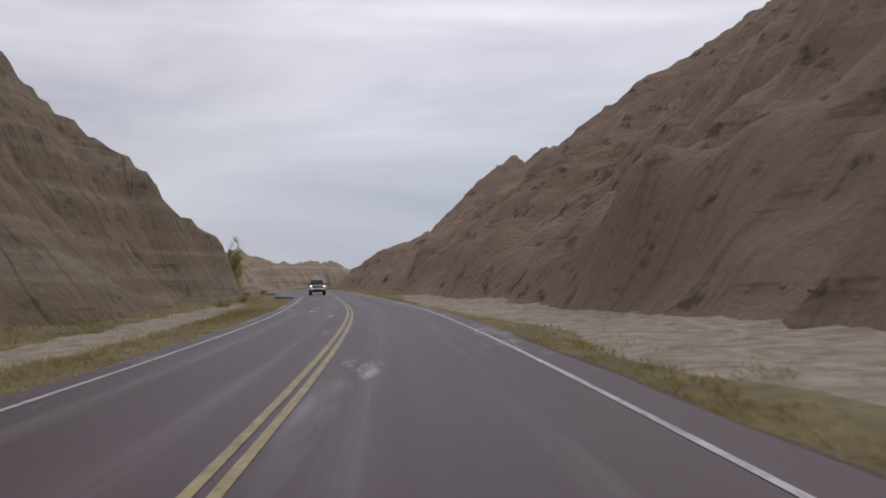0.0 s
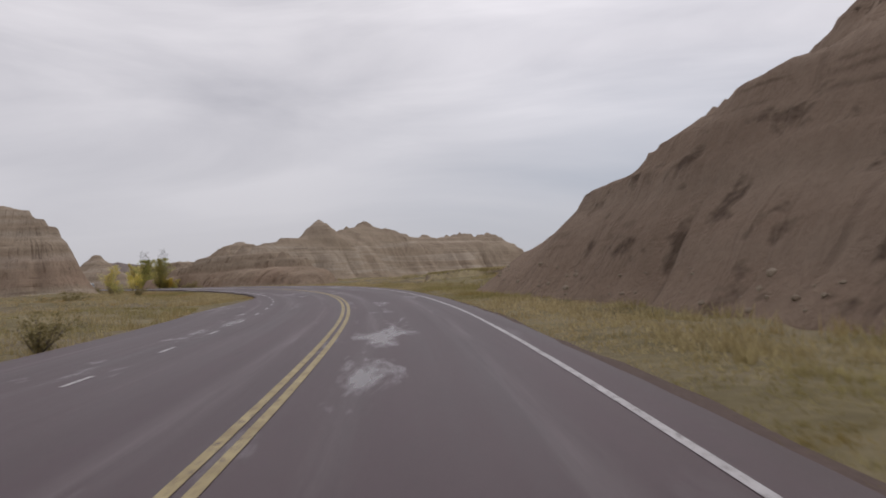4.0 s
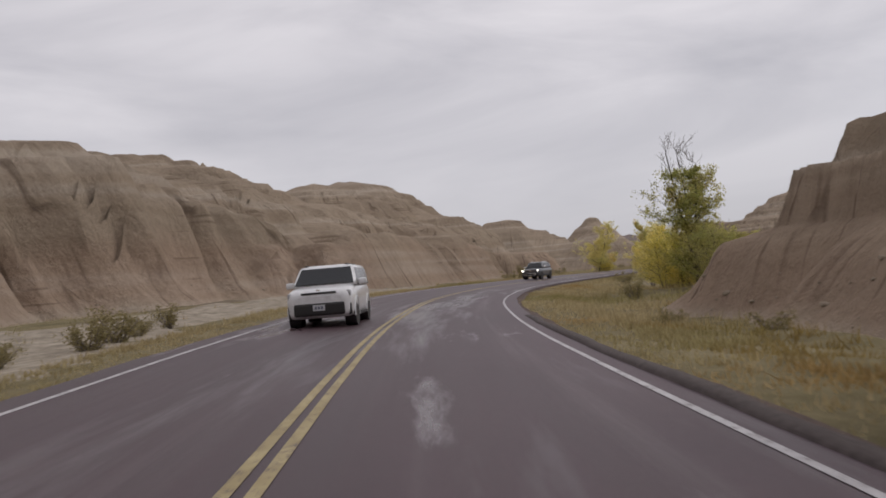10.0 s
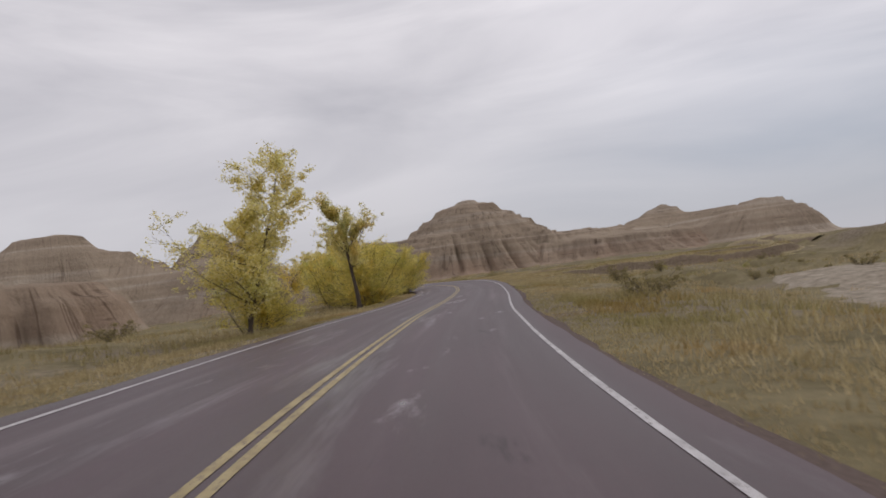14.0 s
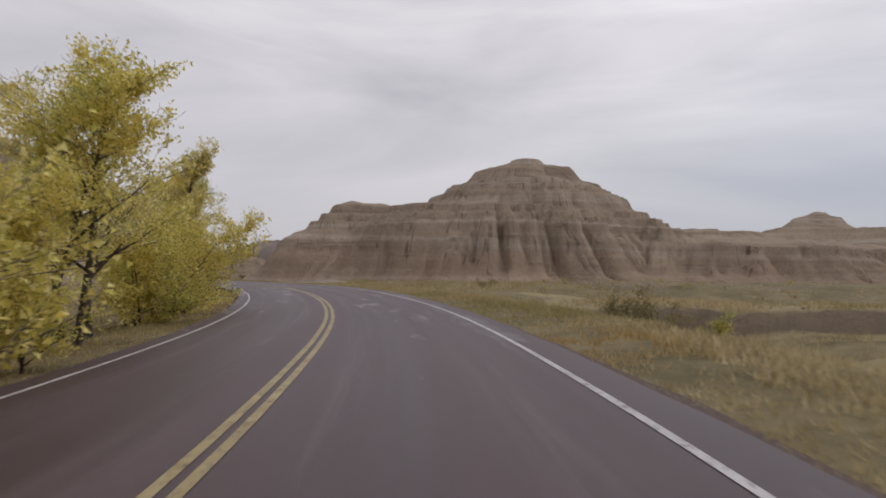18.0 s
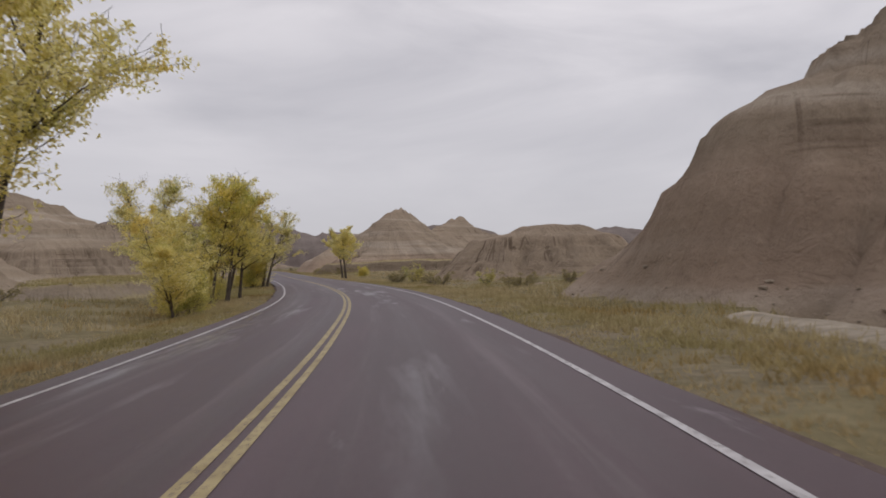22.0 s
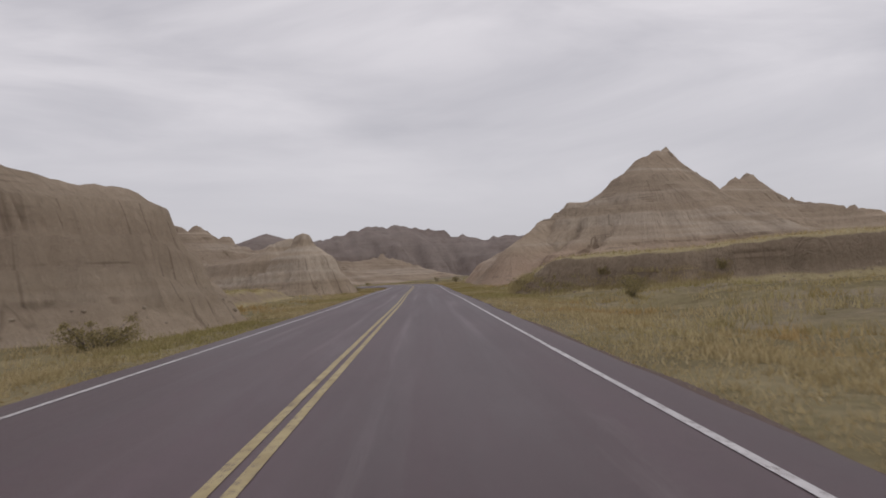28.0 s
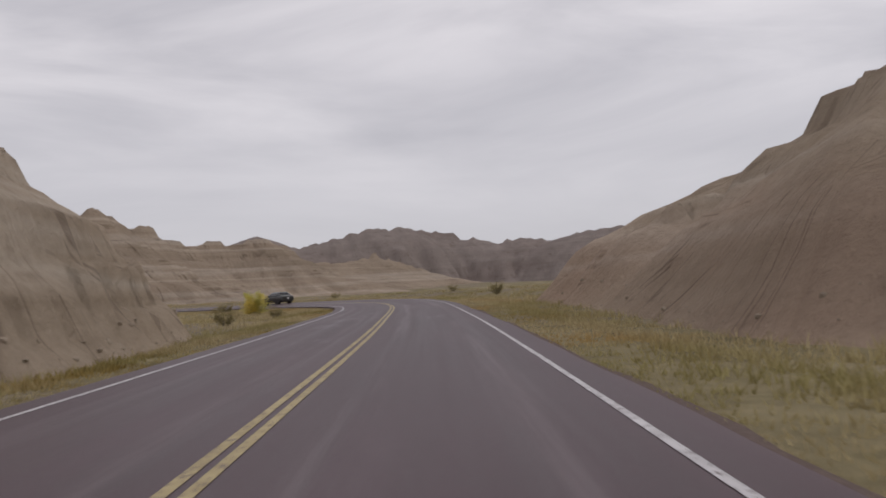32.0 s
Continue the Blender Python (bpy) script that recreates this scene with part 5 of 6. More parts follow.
def silt(s0, s1, la, lb, label):
    SILT.append((s0, s1, la, lb))
    s = np.arange(s0, s1, 0.8)
    k = np.linspace(0, 1, 14)
    S, K = np.meshgrid(s, k, indexing="ij")
    mid, half = (la + lb) / 2, (lb - la) / 2
    env = np.sin(np.clip((S - s0) / (s1 - s0), 0, 1) * np.pi) ** 0.4
    L = mid + half * (2 * K - 1) * env * (0.75 + 0.5 * fbm(S / 6, K * 0 + np.sign(la) * 3 + (K > 0.5) * 11, 91, 3))
    p = road_at(S, L)
    s2, l2 = road_near(p[..., 0], p[..., 1])
    edge = np.minimum(K, 1 - K) * 2
    p[..., 2] = ground_z(p[..., 0], p[..., 1], s2, l2) + 0.10 * smooth(edge, 0, 0.35) * smooth(env, 0.2, 0.7) + 0.03 - 0.35 * (1 - smooth(env, 0.3, 0.75)) + (fbm(p[..., 0] / 1.6, p[..., 1] / 1.6, 93, 3) - 0.5) * 0.22 * smooth(edge, 0, 0.3) - 0.10 * (1 - smooth(edge, 0, 0.22))
    tagged(mesh_object("silt_flat", p.reshape(-1, 3), [q[::-1] for q in grid_faces(len(s), len(k))], mat_silt, None, True), label, "bare ground", kind="structure")


silt(chain(1.4), chain(5.2), 4.4, 17.0, "pale dry silt washed out below the hill")
silt(chain(1.8), chain(4.3), -10.5, -6.8, "pale dry silt along the verge")
silt(chain(11.0), chain(13.6), -24.0, -5.4, "pale crumbled clay flat below the cliff")
silt(chain(13.0), chain(15.6), -14.0, -6.6, "pale sandy wash beside the road")
silt(chain(23.9), chain(25.0), 8.5, 15.0, "pale silt at the foot of the butte")
silt(chain(15.8), chain(18.4), 16.0, 30.0, "bare pale wash in the grassland")


# ---- grass ----
def fast_mesh(name, v, loops_per, mat):
    """A mesh of separate faces that each own loops_per vertices."""
    me = bpy.data.meshes.new(name)
    n = len(v) // loops_per
    me.vertices.add(len(v))
    me.vertices.foreach_set("co", np.asarray(v, np.float32).ravel())
    me.loops.add(len(v))
    me.loops.foreach_set("vertex_index", np.arange(len(v), dtype=np.int32))
    me.polygons.add(n)
    me.polygons.foreach_set("loop_start", np.arange(n, dtype=np.int32) * loops_per)
    me.polygons.foreach_set("loop_total", np.full(n, loops_per, np.int32))
    me.update()
    me.validate()
    me.materials.append(mat)
    return new(name, me)


def grass(name, label, count, lo, hi, tall, blades, mat, seed, power=1.6, patch=0.42, clump=5.0):
    rng = np.random.default_rng(seed)
    s = rng.uniform(chain(0.5), S_END - 60, count)
    off = lo + (hi - lo) * rng.uniform(0, 1, count) ** power
    lat = off * rng.choice([-1, 1], count)
    inside = (lat < 0) & (s > T0 - 4) & (s < T1) & (off < 8.3)
    p = road_at(s, lat)
    ok = (fbm(p[:, 0] / clump, p[:, 1] / clump, seed, 3) > patch) & ~covered(p[:, 0], p[:, 1]) & ~inside
    for s0, s1, la, lb in SILT:
        ok &= ~((s > s0 + 2) & (s < s1 - 2) & (lat > la + 0.8) & (lat < lb - 0.8) & (rng.uniform(0, 1, count) < 0.92))
    p, lat = p[ok], lat[ok]
    s2, l2 = road_near(p[:, 0], p[:, 1])
    ok = np.abs(l2) > lo - 0.1
    p, s2, l2 = p[ok], s2[ok], l2[ok]
    z = ground_z(p[:, 0], p[:, 1], s2, l2)
    n = len(p)
    th = tall * (0.55 + 0.9 * fbm(p[:, 0] / 7, p[:, 1] / 7, seed + 2, 3)) * (0.55 + 0.45 * smooth(np.abs(l2), lo, lo + 3))
    c = np.repeat(np.stack([p[:, 0], p[:, 1], z - 0.03], 1), blades, 0)
    h = np.repeat(th, blades) * rng.uniform(0.5, 1.25, n * blades)
    c[:, :2] += rng.normal(0, 0.10 + 0.12 * tall, (n * blades, 2))
    ang = rng.uniform(0, 2 * np.pi, n * blades)
    w = rng.uniform(0.012, 0.026, n * blades) * (0.7 + tall)
    dx, dy = np.cos(ang) * w, np.sin(ang) * w
    bend = rng.normal(0, 0.38, (n * blades, 2)) * h[:, None]
    a = c + np.stack([dx, dy, 0 * dx], 1)
    b2 = c - np.stack([dx, dy, 0 * dx], 1)
    t = c + np.concatenate([bend, h[:, None]], 1)
    ob = fast_mesh(name, np.stack([a, b2, t], 1).reshape(-1, 3), 3, mat)
    return tagged(ob, label, "grass", kind="stuff")


grass("verge_grass", "short straw-coloured grass along the road verge", 90000, 3.98, 8.5, 0.17, 8, mat_grass, 301, 1.45, 0.18, 2.0)
grass("tall_grass", "tall dry golden prairie grass", 105000, 5.8, 34.0, 0.32, 8, mat_grass, 302, 1.9, 0.36, 5.0)
grass("green_weeds", "olive green weeds in the ditch", 7000, 6.2, 18.0, 0.34, 6, mat_brush, 303, 1.5, 0.56, 6.0)


# ---- shrubs ----
def make_shrub(seed, r, h, leaves, mat, label):
    rng = random.Random(seed)
    root = empty("shrub", 0, 0, -60)
    bl, tips = bmesh.new(), []
    for _ in range(16):
        a = rng.uniform(0, 2 * math.pi)
        d = Vector((math.cos(a) * rng.uniform(0.2, 1.0) * r, math.sin(a) * rng.uniform(0.2, 1.0) * r, h * rng.uniform(0.5, 1.0)))
        p = Vector((0, 0, -0.08))
        for k in range(3):
            q = p + d / 3 + Vector((rng.uniform(-1, 1), rng.uniform(-1, 1), rng.uniform(-0.5, 0.8))) * 0.07
            poly_tube(bl, [p, q], [0.022 - 0.006 * k, 0.016 - 0.005 * k], 4)
            p = q
            tips += [(p.copy(), 1)] * (k + 1)
    tagged(part("branchwork", bl, mat_twig, root), kind="stuff")
    v, f = leaf_cloud(tips, leaves, 0.045, rng, 0.17)
    v[:, 2] = np.maximum(v[:, 2], 0.0)
    tagged(mesh_object("foliage", v, f, mat, root), kind="stuff")
    return tagged(root, label, "shrub")


SHRUBS = [make_shrub(61, 0.9, 0.9, 1500, mat_brush, "grey-green sagebrush shrub on dry ground"),
          make_shrub(62, 1.2, 0.8, 1700, mat_brush, "wide brown roadside shrub in dry grass"),
          make_shrub(63, 0.7, 1.1, 1300, mat_leaf_green, "olive green shrub beside the road")]
rng = np.random.default_rng(7)
spots = []
for _ in range(110):
    along, off = rng.uniform(chain(2.5), S_END - 70), rng.choice([-1, 1]) * rng.uniform(8.5, 26)
    if off < 0 and chain(10.2) < along < chain(12.4):
        continue
    q = road_at(along, off)
    spots.append((float(q[0]), float(q[1]), rng.uniform(0.6, 1.5) if off < 0 or not chain(5) < along < chain(11) else 0.35))
spots += [(-91.5, 270, 1.2), (-86, 262, 1.6), (-96, 268, 1.3), (-100.5, 249, 1.8), (-104, 254, 1.6), (-108, 258, 1.6), (-112, 262, 1.5), (-166, 345, 2.0), (-163, 340, 1.7),
          (-300, 566, 2.0), (-297, 561, 1.7), (-370, 586, 1.2), (-8, 90, 1.4), (6, 48, 1.3), (8.5, 33, 1.4), (-82, 235, 1.6), (-86, 239, 1.4), (-286, 556, 1.6), (-278, 553, 1.2), (-184.6, 458.0, 1.7), (-183.4, 456.8, 1.4), (-181.6, 458.6, 1.2)]
for k in range(150):  # low sage over the open flats
    lo, hi = ((400, 540), (200, 300), (610, 700))[k % 3 if k % 2 else 0]
    q = road_at(rng.uniform(lo, hi), rng.uniform(11, 62))
    spots.append((float(q[0]), float(q[1]), rng.uniform(0.28, 0.75)))
bend = float(road_near(np.array([-81.0]), np.array([248.0]))[0][0])
count = len(spots)
for k in range(44):  # brown brush along both verges of the bend
    q = road_at(bend + 8 + k * 0.95 + rng.uniform(-0.6, 0.6), -rng.uniform(6.9, 8.6) if k % 2 else rng.uniform(7.2, 10.5))
    spots.append((float(q[0]), float(q[1]), rng.uniform(0.55, 1.2)))
sx = np.array([q[0] for q in spots])
sy = np.array([q[1] for q in spots])
clear_of = ~covered(sx, sy) & (np.abs(road_near(sx, sy)[1]) > 6.5)
sz = ground_z(sx, sy)
for i, (x, y, k) in enumerate(spots):
    if clear_of[i]:
        t = copy_thing(SHRUBS[i % 2 if i < 110 or i >= count else i % 3], pose(x, y, float(sz[i]), 0, 0, (i * 77) % 360) @ Matrix.Scale(k, 4))
        tagged(t, group="roadside shrubs")
# brown brush over the grassy cut bank beside the road
bank = bpy.data.objects["grassy_bench"]
bv = np.empty(len(bank.data.vertices) * 3, np.float32)
bank.data.vertices.foreach_get("co", bv)
bv = bv.reshape(-1, 3) + np.array(bank.location, np.float32)
rise = bv[:, 2] - ground_z(bv[:, 0], bv[:, 1])
bv = bv[(rise > 0.1) & (rise < 1.2) & (bv[:, 0] > -394) & (bv[:, 0] < -374) & (bv[:, 1] < 632) & (np.abs(road_near(bv[:, 0], bv[:, 1])[1]) > 7.0)]
for k, i in enumerate(rng.choice(len(bv), 13, replace=False)):
    t = copy_thing(SHRUBS[k % 2], pose(float(bv[i, 0]), float(bv[i, 1]), float(bv[i, 2]) - 0.1, 0, 0, (k * 67) % 360) @ Matrix.Scale(rng.uniform(0.5, 1.0), 4))
    tagged(t, group="brush on the cut bank")
at = np.repeat(bv[rng.integers(0, len(bv), 2200)], 4, 0)
at[:, :2] += rng.normal(0, 0.22, (len(at), 2))
h, an = rng.uniform(0.14, 0.38, len(at)), rng.uniform(0, 2 * np.pi, len(at))
arm = np.stack([np.cos(an) * 0.018, np.sin(an) * 0.018, 0 * an - 0.1], 1)
tip = at + np.append(rng.normal(0, 0.6, (len(at), 2)) * h[:, None], h[:, None], 1)
tagged(fast_mesh("bank_grass", np.stack([at + arm, at - arm * (1, 1, -1), tip], 1).reshape(-1, 3), 3, mat_grass), "tall straw grass over the slope of the cut bank", "grass", kind="stuff")
for m in SHRUBS:
    for o in (*m.children_recursive, m):
        bpy.data.objects.remove(o)


# ---- vehicles: x is forward, y to the vehicle's left ----
def coat(name, col, rough=0.35, metal=0.0, coat_w=0.0, emit=0.0, spec=0.5):
    m, n, l, b = material(name, rough, metal, spec)
    f = noise_node(n, l, world_pos(n), 5.0, 5, 0.6)
    r = ramp(n, [(0.3, tuple(v * 0.86 for v in col)), (0.7, tuple(min(v * 1.1, 1) for v in col))])
    l.new(f, r.inputs["Fac"])
    l.new(r.outputs["Color"], b.inputs["Base Color"])
    b.inputs["Coat Weight"].default_value = coat_w
    b.inputs["Coat Roughness"].default_value = 0.08
    if emit:
        b.inputs["Emission Color"].default_value = (1.0, 0.95, 0.86, 1)
        b.inputs["Emission Strength"].default_value = emit
    return m


mat_glass = coat("tinted_car_glass", (0.018, 0.020, 0.022), 0.06)
mat_chrome = coat("chrome", (0.86, 0.85, 0.84), 0.2, 1.0)
mat_black = coat("black_plastic", (0.022, 0.021, 0.021), 0.55)
mat_rubber = coat("tyre_rubber", (0.026, 0.025, 0.024), 0.85)
mat_rim = coat("alloy_rim", (0.36, 0.35, 0.35), 0.3, 0.9)
mat_lamp = coat("lit_headlight", (0.9, 0.88, 0.84), 0.2, 0, 0, 6.0)
mat_lens = coat("clear_lamp_lens", (0.40, 0.40, 0.41), 0.12)
mat_amber = coat("amber_lens", (0.55, 0.22, 0.03), 0.25)
mat_plate = coat("number_plate", (0.55, 0.56, 0.58), 0.45)
mat_bar = coat("plate_print", (0.10, 0.11, 0.16), 0.6)


def loft(rings, closed=True):
    """Skin over equal rings of points, capped at both ends."""
    bm = bmesh.new()
    vs = [[bm.verts.new(p) for p in r] for r in rings]
    k = len(vs[0])
    for r0, r1 in zip(vs, vs[1:]):
        for i in range(k):
            f = bm.faces.new((r0[i], r0[(i + 1) % k], r1[(i + 1) % k], r1[i]))
            f.smooth = True
    bm.faces.new(vs[0])
    bm.faces.new(vs[-1])
    bmesh.ops.recalc_face_normals(bm, faces=bm.faces)
    return bm


def slab(x, y, z, dx, dy, dz, bevel=0.02):
    bm = bmesh.new()
    bmesh.ops.create_cube(bm, size=1.0)
    bmesh.ops.scale(bm, vec=(dx, dy, dz), verts=bm.verts)
    bmesh.ops.bevel(bm, geom=bm.edges[:], offset=min(bevel, min(dx, dy, dz) * 0.4), segments=2, affect="EDGES", profile=0.6)
    bmesh.ops.translate(bm, vec=(x, y, z), verts=bm.verts)
    return bm


def panel(corners, thick, out):
    """A thin pane over four corners, pushed out along a direction."""
    o = Vector(out).normalized()
    p = [Vector(c) for c in corners]
    mid = sum(p, Vector()) / 4
    bm = bmesh.new()
    a = [bm.verts.new(v + o * 0.004) for v in p]
    b2 = [bm.verts.new(v + (mid - v) * 0.03 + o * (0.004 + thick)) for v in p]
    bm.faces.new(b2)
    for i in range(4):
        bm.faces.new((a[i], a[(i + 1) % 4], b2[(i + 1) % 4], b2[i]))
    bmesh.ops.recalc_face_normals(bm, faces=bm.faces)
    return bm


def wheel(root, x, y, r, w):
    side = 1 if y > 0 else -1
    hub = empty("wheel", x, y, r)
    hub.parent = root
    prof = [(0.62, -0.5), (0.90, -0.5), (0.98, -0.40), (1.0, -0.2), (1.0, 0.2), (0.98, 0.40), (0.90, 0.5), (0.62, 0.5)]
    bm = bmesh.new()
    k = 28
    rows = [[bm.verts.new((math.cos(2 * math.pi * i / k) * r * q, w * o, math.sin(2 * math.pi * i / k) * r * q)) for q, o in prof] for i in range(k)]
    for i in range(k):
        for j in range(len(prof)):
            bm.faces.new((rows[i][j], rows[(i + 1) % k][j], rows[(i + 1) % k][(j + 1) % len(prof)], rows[i][(j + 1) % len(prof)]))
    bmesh.ops.recalc_face_normals(bm, faces=bm.faces)
    part("tyre", bm, mat_rubber, hub)
    bm = bmesh.new()
    for q0, q1, o0, o1 in ((0.63, 0.54, 0.46, 0.44), (0.20, 0.12, 0.40, 0.44)):
        a = [bm.verts.new((math.cos(2 * math.pi * i / k) * r * q0, side * w * o0, math.sin(2 * math.pi * i / k) * r * q0)) for i in range(k)]
        c = [bm.verts.new((math.cos(2 * math.pi * i / k) * r * q1, side * w * o1, math.sin(2 * math.pi * i / k) * r * q1)) for i in range(k)]
        for i in range(k):
            bm.faces.new((a[i], a[(i + 1) % k], c[(i + 1) % k], c[i]))
        bm.faces.new(c) if q1 < 0.2 else None
    for s in range(6):
        t = 2 * math.pi * s / 6
        ca, sa = math.cos(t), math.sin(t)
        quad = [(0.15, -0.07), (0.57, -0.05), (0.57, 0.05), (0.15, 0.07)]
        f0 = [bm.verts.new(((ca * u - sa * v) * r, side * w * 0.43, (sa * u + ca * v) * r)) for u, v in quad]
        f1 = [bm.verts.new(((ca * u - sa * v) * r, side * w * 0.30, (sa * u + ca * v) * r)) for u, v in quad]
        bm.faces.new(f0)
        for i in range(4):
            bm.faces.new((f0[i], f0[(i + 1) % 4], f1[(i + 1) % 4], f1[i]))
    part("rim", bm, mat_rim, hub)
    bm = bmesh.new()
    bmesh.ops.create_cone(bm, cap_ends=True, segments=20, radius1=r * 0.6, radius2=r * 0.6, depth=w * 0.4, matrix=Matrix.Rotation(math.pi / 2, 4, "X"))
    part("brake_drum", bm, mat_black, hub)


def arch(root, x, y, r, mat):
    """A wheel opening: a dark crescent with a flared lip."""
    side = 1 if y > 0 else -1
    bm = bmesh.new()
    k = 14
    ang = [math.pi * (-0.08 + 1.16 * i / k) for i in range(k + 1)]
    rings = []
    for q, o in ((1.26, -0.02), (1.24, 0.025), (1.14, 0.025), (1.12, -0.10)):
        rings.append([bm.verts.new((x + math.cos(t) * r * q, y + side * o, r + math.sin(t) * r * q)) for t in ang])
    for r0, r1 in zip(rings, rings[1:]):
        for i in range(k):
            bm.faces.new((r0[i], r0[i + 1], r1[i + 1], r1[i]))
    part("wheel_arch", bm, mat, root)
    bm = bmesh.new()
    a = [bm.verts.new((x + math.cos(2 * math.pi * i / 24) * r * 1.15, y + side * 0.006, r + math.sin(2 * math.pi * i / 24) * r * 1.15)) for i in range(24)]
    b2 = [bm.verts.new((v.co.x, y - side * 0.3, v.co.z)) for v in a]
    bm.faces.new(a)
    for i in range(24):
        bm.faces.new((a[i], a[(i + 1) % 24], b2[(i + 1) % 24], b2[i]))
    part("wheel_well", bm, mat_black, root)


def mirror_arm(root, x, y, z, mat):
    side = 1 if y > 0 else -1
    bm = slab(x, y + side * 0.13, z, 0.13, 0.24, 0.17, 0.05)
    m = part("door_mirror", bm, mat, root)
    part("mirror_bracket", slab(x + 0.01, y + side * 0.03, z - 0.06, 0.06, 0.14, 0.04, 0.01), mat_black, m)


def vehicle(name, label, s, lat, toward, paint, stations, cabin, wheels, glass, fronts):
    """stations: (x, half width, bottom, top); cabin: belt and roof outlines; fronts: a list of (name, bmesh, material, label)."""
    p = road_at(s, lat)
    i = int(np.argmin(np.abs(DIST - s)))
    yaw = math.degrees(math.atan2(TAN[i, 1], TAN[i, 0])) + (180 if toward else 0)
    root = empty(name, 0, 0, 0)
    rings = []
    for x, w, z0, z1 in stations:
        h = z1 - z0
        half = [(0.80, 0.0), (0.94, 0.05 * h), (0.985, 0.22 * h), (1.0, 0.52 * h), (0.985, 0.72 * h), (0.95, 0.88 * h), (0.86, 0.965 * h), (0.5, 1.0 * h)]
        rings.append([(x, w * a, z0 + b2) for a, b2 in half] + [(x, -w * a, z0 + b2) for a, b2 in reversed(half)])
    part("body", loft(rings), paint, root)
    (xf0, xr0, wb, zb), (xf1, xr1, wt, zt) = cabin

    def outline(u):
        xf, xr, w, z = xf0 + (xf1 - xf0) * u, xr0 + (xr1 - xr0) * u, wb + (wt - wb) * max(u, 0.0) ** 1.3, zb + (zt - zb) * u
        pts = []
        for cx, cy, a0 in ((xf - 0.12, w - 0.12, 0), (xr + 0.12, w - 0.12, 90), (xr + 0.12, -w + 0.12, 180), (xf - 0.12, -w + 0.12, 270)):
            for k in range(4):
                t = math.radians(a0 + 30 * k)
                pts.append((cx + 0.12 * math.cos(t), cy + 0.12 * math.sin(t), z))
        return pts

    rings = [outline(u) for u in (-0.05, 0.25, 0.5, 0.75, 0.93)]
    top = outline(1.0)
    rings.append([(x * 0.97 + (xf1 + xr1) * 0.015, y * 0.94, z) for x, y, z in top])
    rings.append([(x * 0.8 + (xf1 + xr1) * 0.1, y * 0.7, z + 0.035) for x, y, z in top])
    part("cabin", loft(rings), paint, root)

    def at_side(x, u, side):
        w = wb + (wt - wb) * max(u, 0.0) ** 1.3
        return (x, side * (w + 0.006), zb + (zt - zb) * u)

    def slope(u, front):
        return (xf0 + (xf1 - xf0) * u) if front else (xr0 + (xr1 - xr0) * u)

    fw = [(slope(0.05, True), -wb * 0.93, zb + (zt - zb) * 0.05), (slope(0.05, True), wb * 0.93, zb + (zt - zb) * 0.05),
          (slope(0.90, True), wt * 0.92, zb + (zt - zb) * 0.90), (slope(0.90, True), -wt * 0.92, zb + (zt - zb) * 0.90)]
    out = Vector((zt - zb, 0, xf0 - xf1)).normalized()
    scr = part("windscreen", panel(fw, 0.008, out), mat_glass, root)
    for k in (-1, 1):
        part("wiper", slab(xf0 - 0.02 + out.x * 0.02, k * wb * 0.38, zb + 0.06, 0.03, wb * 0.7, 0.02, 0.005), mat_black, scr)
    bw = [(slope(0.25, False), -wb * 0.85, zb + (zt - zb) * 0.25), (slope(0.25, False), wb * 0.85, zb + (zt - zb) * 0.25),
          (slope(0.88, False), wt * 0.88, zb + (zt - zb) * 0.88), (slope(0.88, False), -wt * 0.88, zb + (zt - zb) * 0.88)]
    part("rear_window", panel(bw, 0.008, (-1, 0, 0.2)), mat_glass, root)
    for side in (-1, 1):
        for a, b2 in glass:
            lo_a, lo_b = a, b2
            top_a = min(a, slope(0.86, True) - 0.10)
            top_b = max(b2, slope(0.86, False) + 0.10)
            q = [at_side(lo_b, 0.10, side), at_side(min(lo_a, slope(0.1, True) - 0.12), 0.10, side), at_side(top_a, 0.84, side), at_side(top_b, 0.84, side)]
            part("side_window", panel(q, 0.006, (0, side, 0.15)), mat_glass, root)
    for x in wheels[0]:
        for side in (-1, 1):
            wheel(root, x, side * wheels[3], wheels[1], wheels[2])
            arch(root, x, side * wheels[4], wheels[1], wheels[5])
    for nm, bm, mt, lb in fronts:
        part(nm, bm, mt, root, lb)
    root.matrix_basis = pose(float(p[0]), float(p[1]), float(p[2]) + 0.004, 0, float(-np.interp(s, DIST, BANK)) * (-1 if toward else 1) * 0.0, yaw)
    return tagged(root, label, name.replace("_", " "))


def both(name, x, y, z, dx, dy, dz, mat, label="", bevel=0.02):
    return [(name, slab(x, k * y, z, dx, dy, dz, bevel), mat, label) for k in (-1, 1)]


def plate(x, z):
    rows = [("number_plate", slab(x, 0, z, 0.02, 0.31, 0.155, 0.004), mat_plate, "pale plate with dark unreadable bars")]
    return rows + [("plate_print", slab(x + 0.012, 0.08 * k, z, 0.004, 0.055, 0.07, 0.001), mat_bar, "") for k in (-1, 0, 1)]


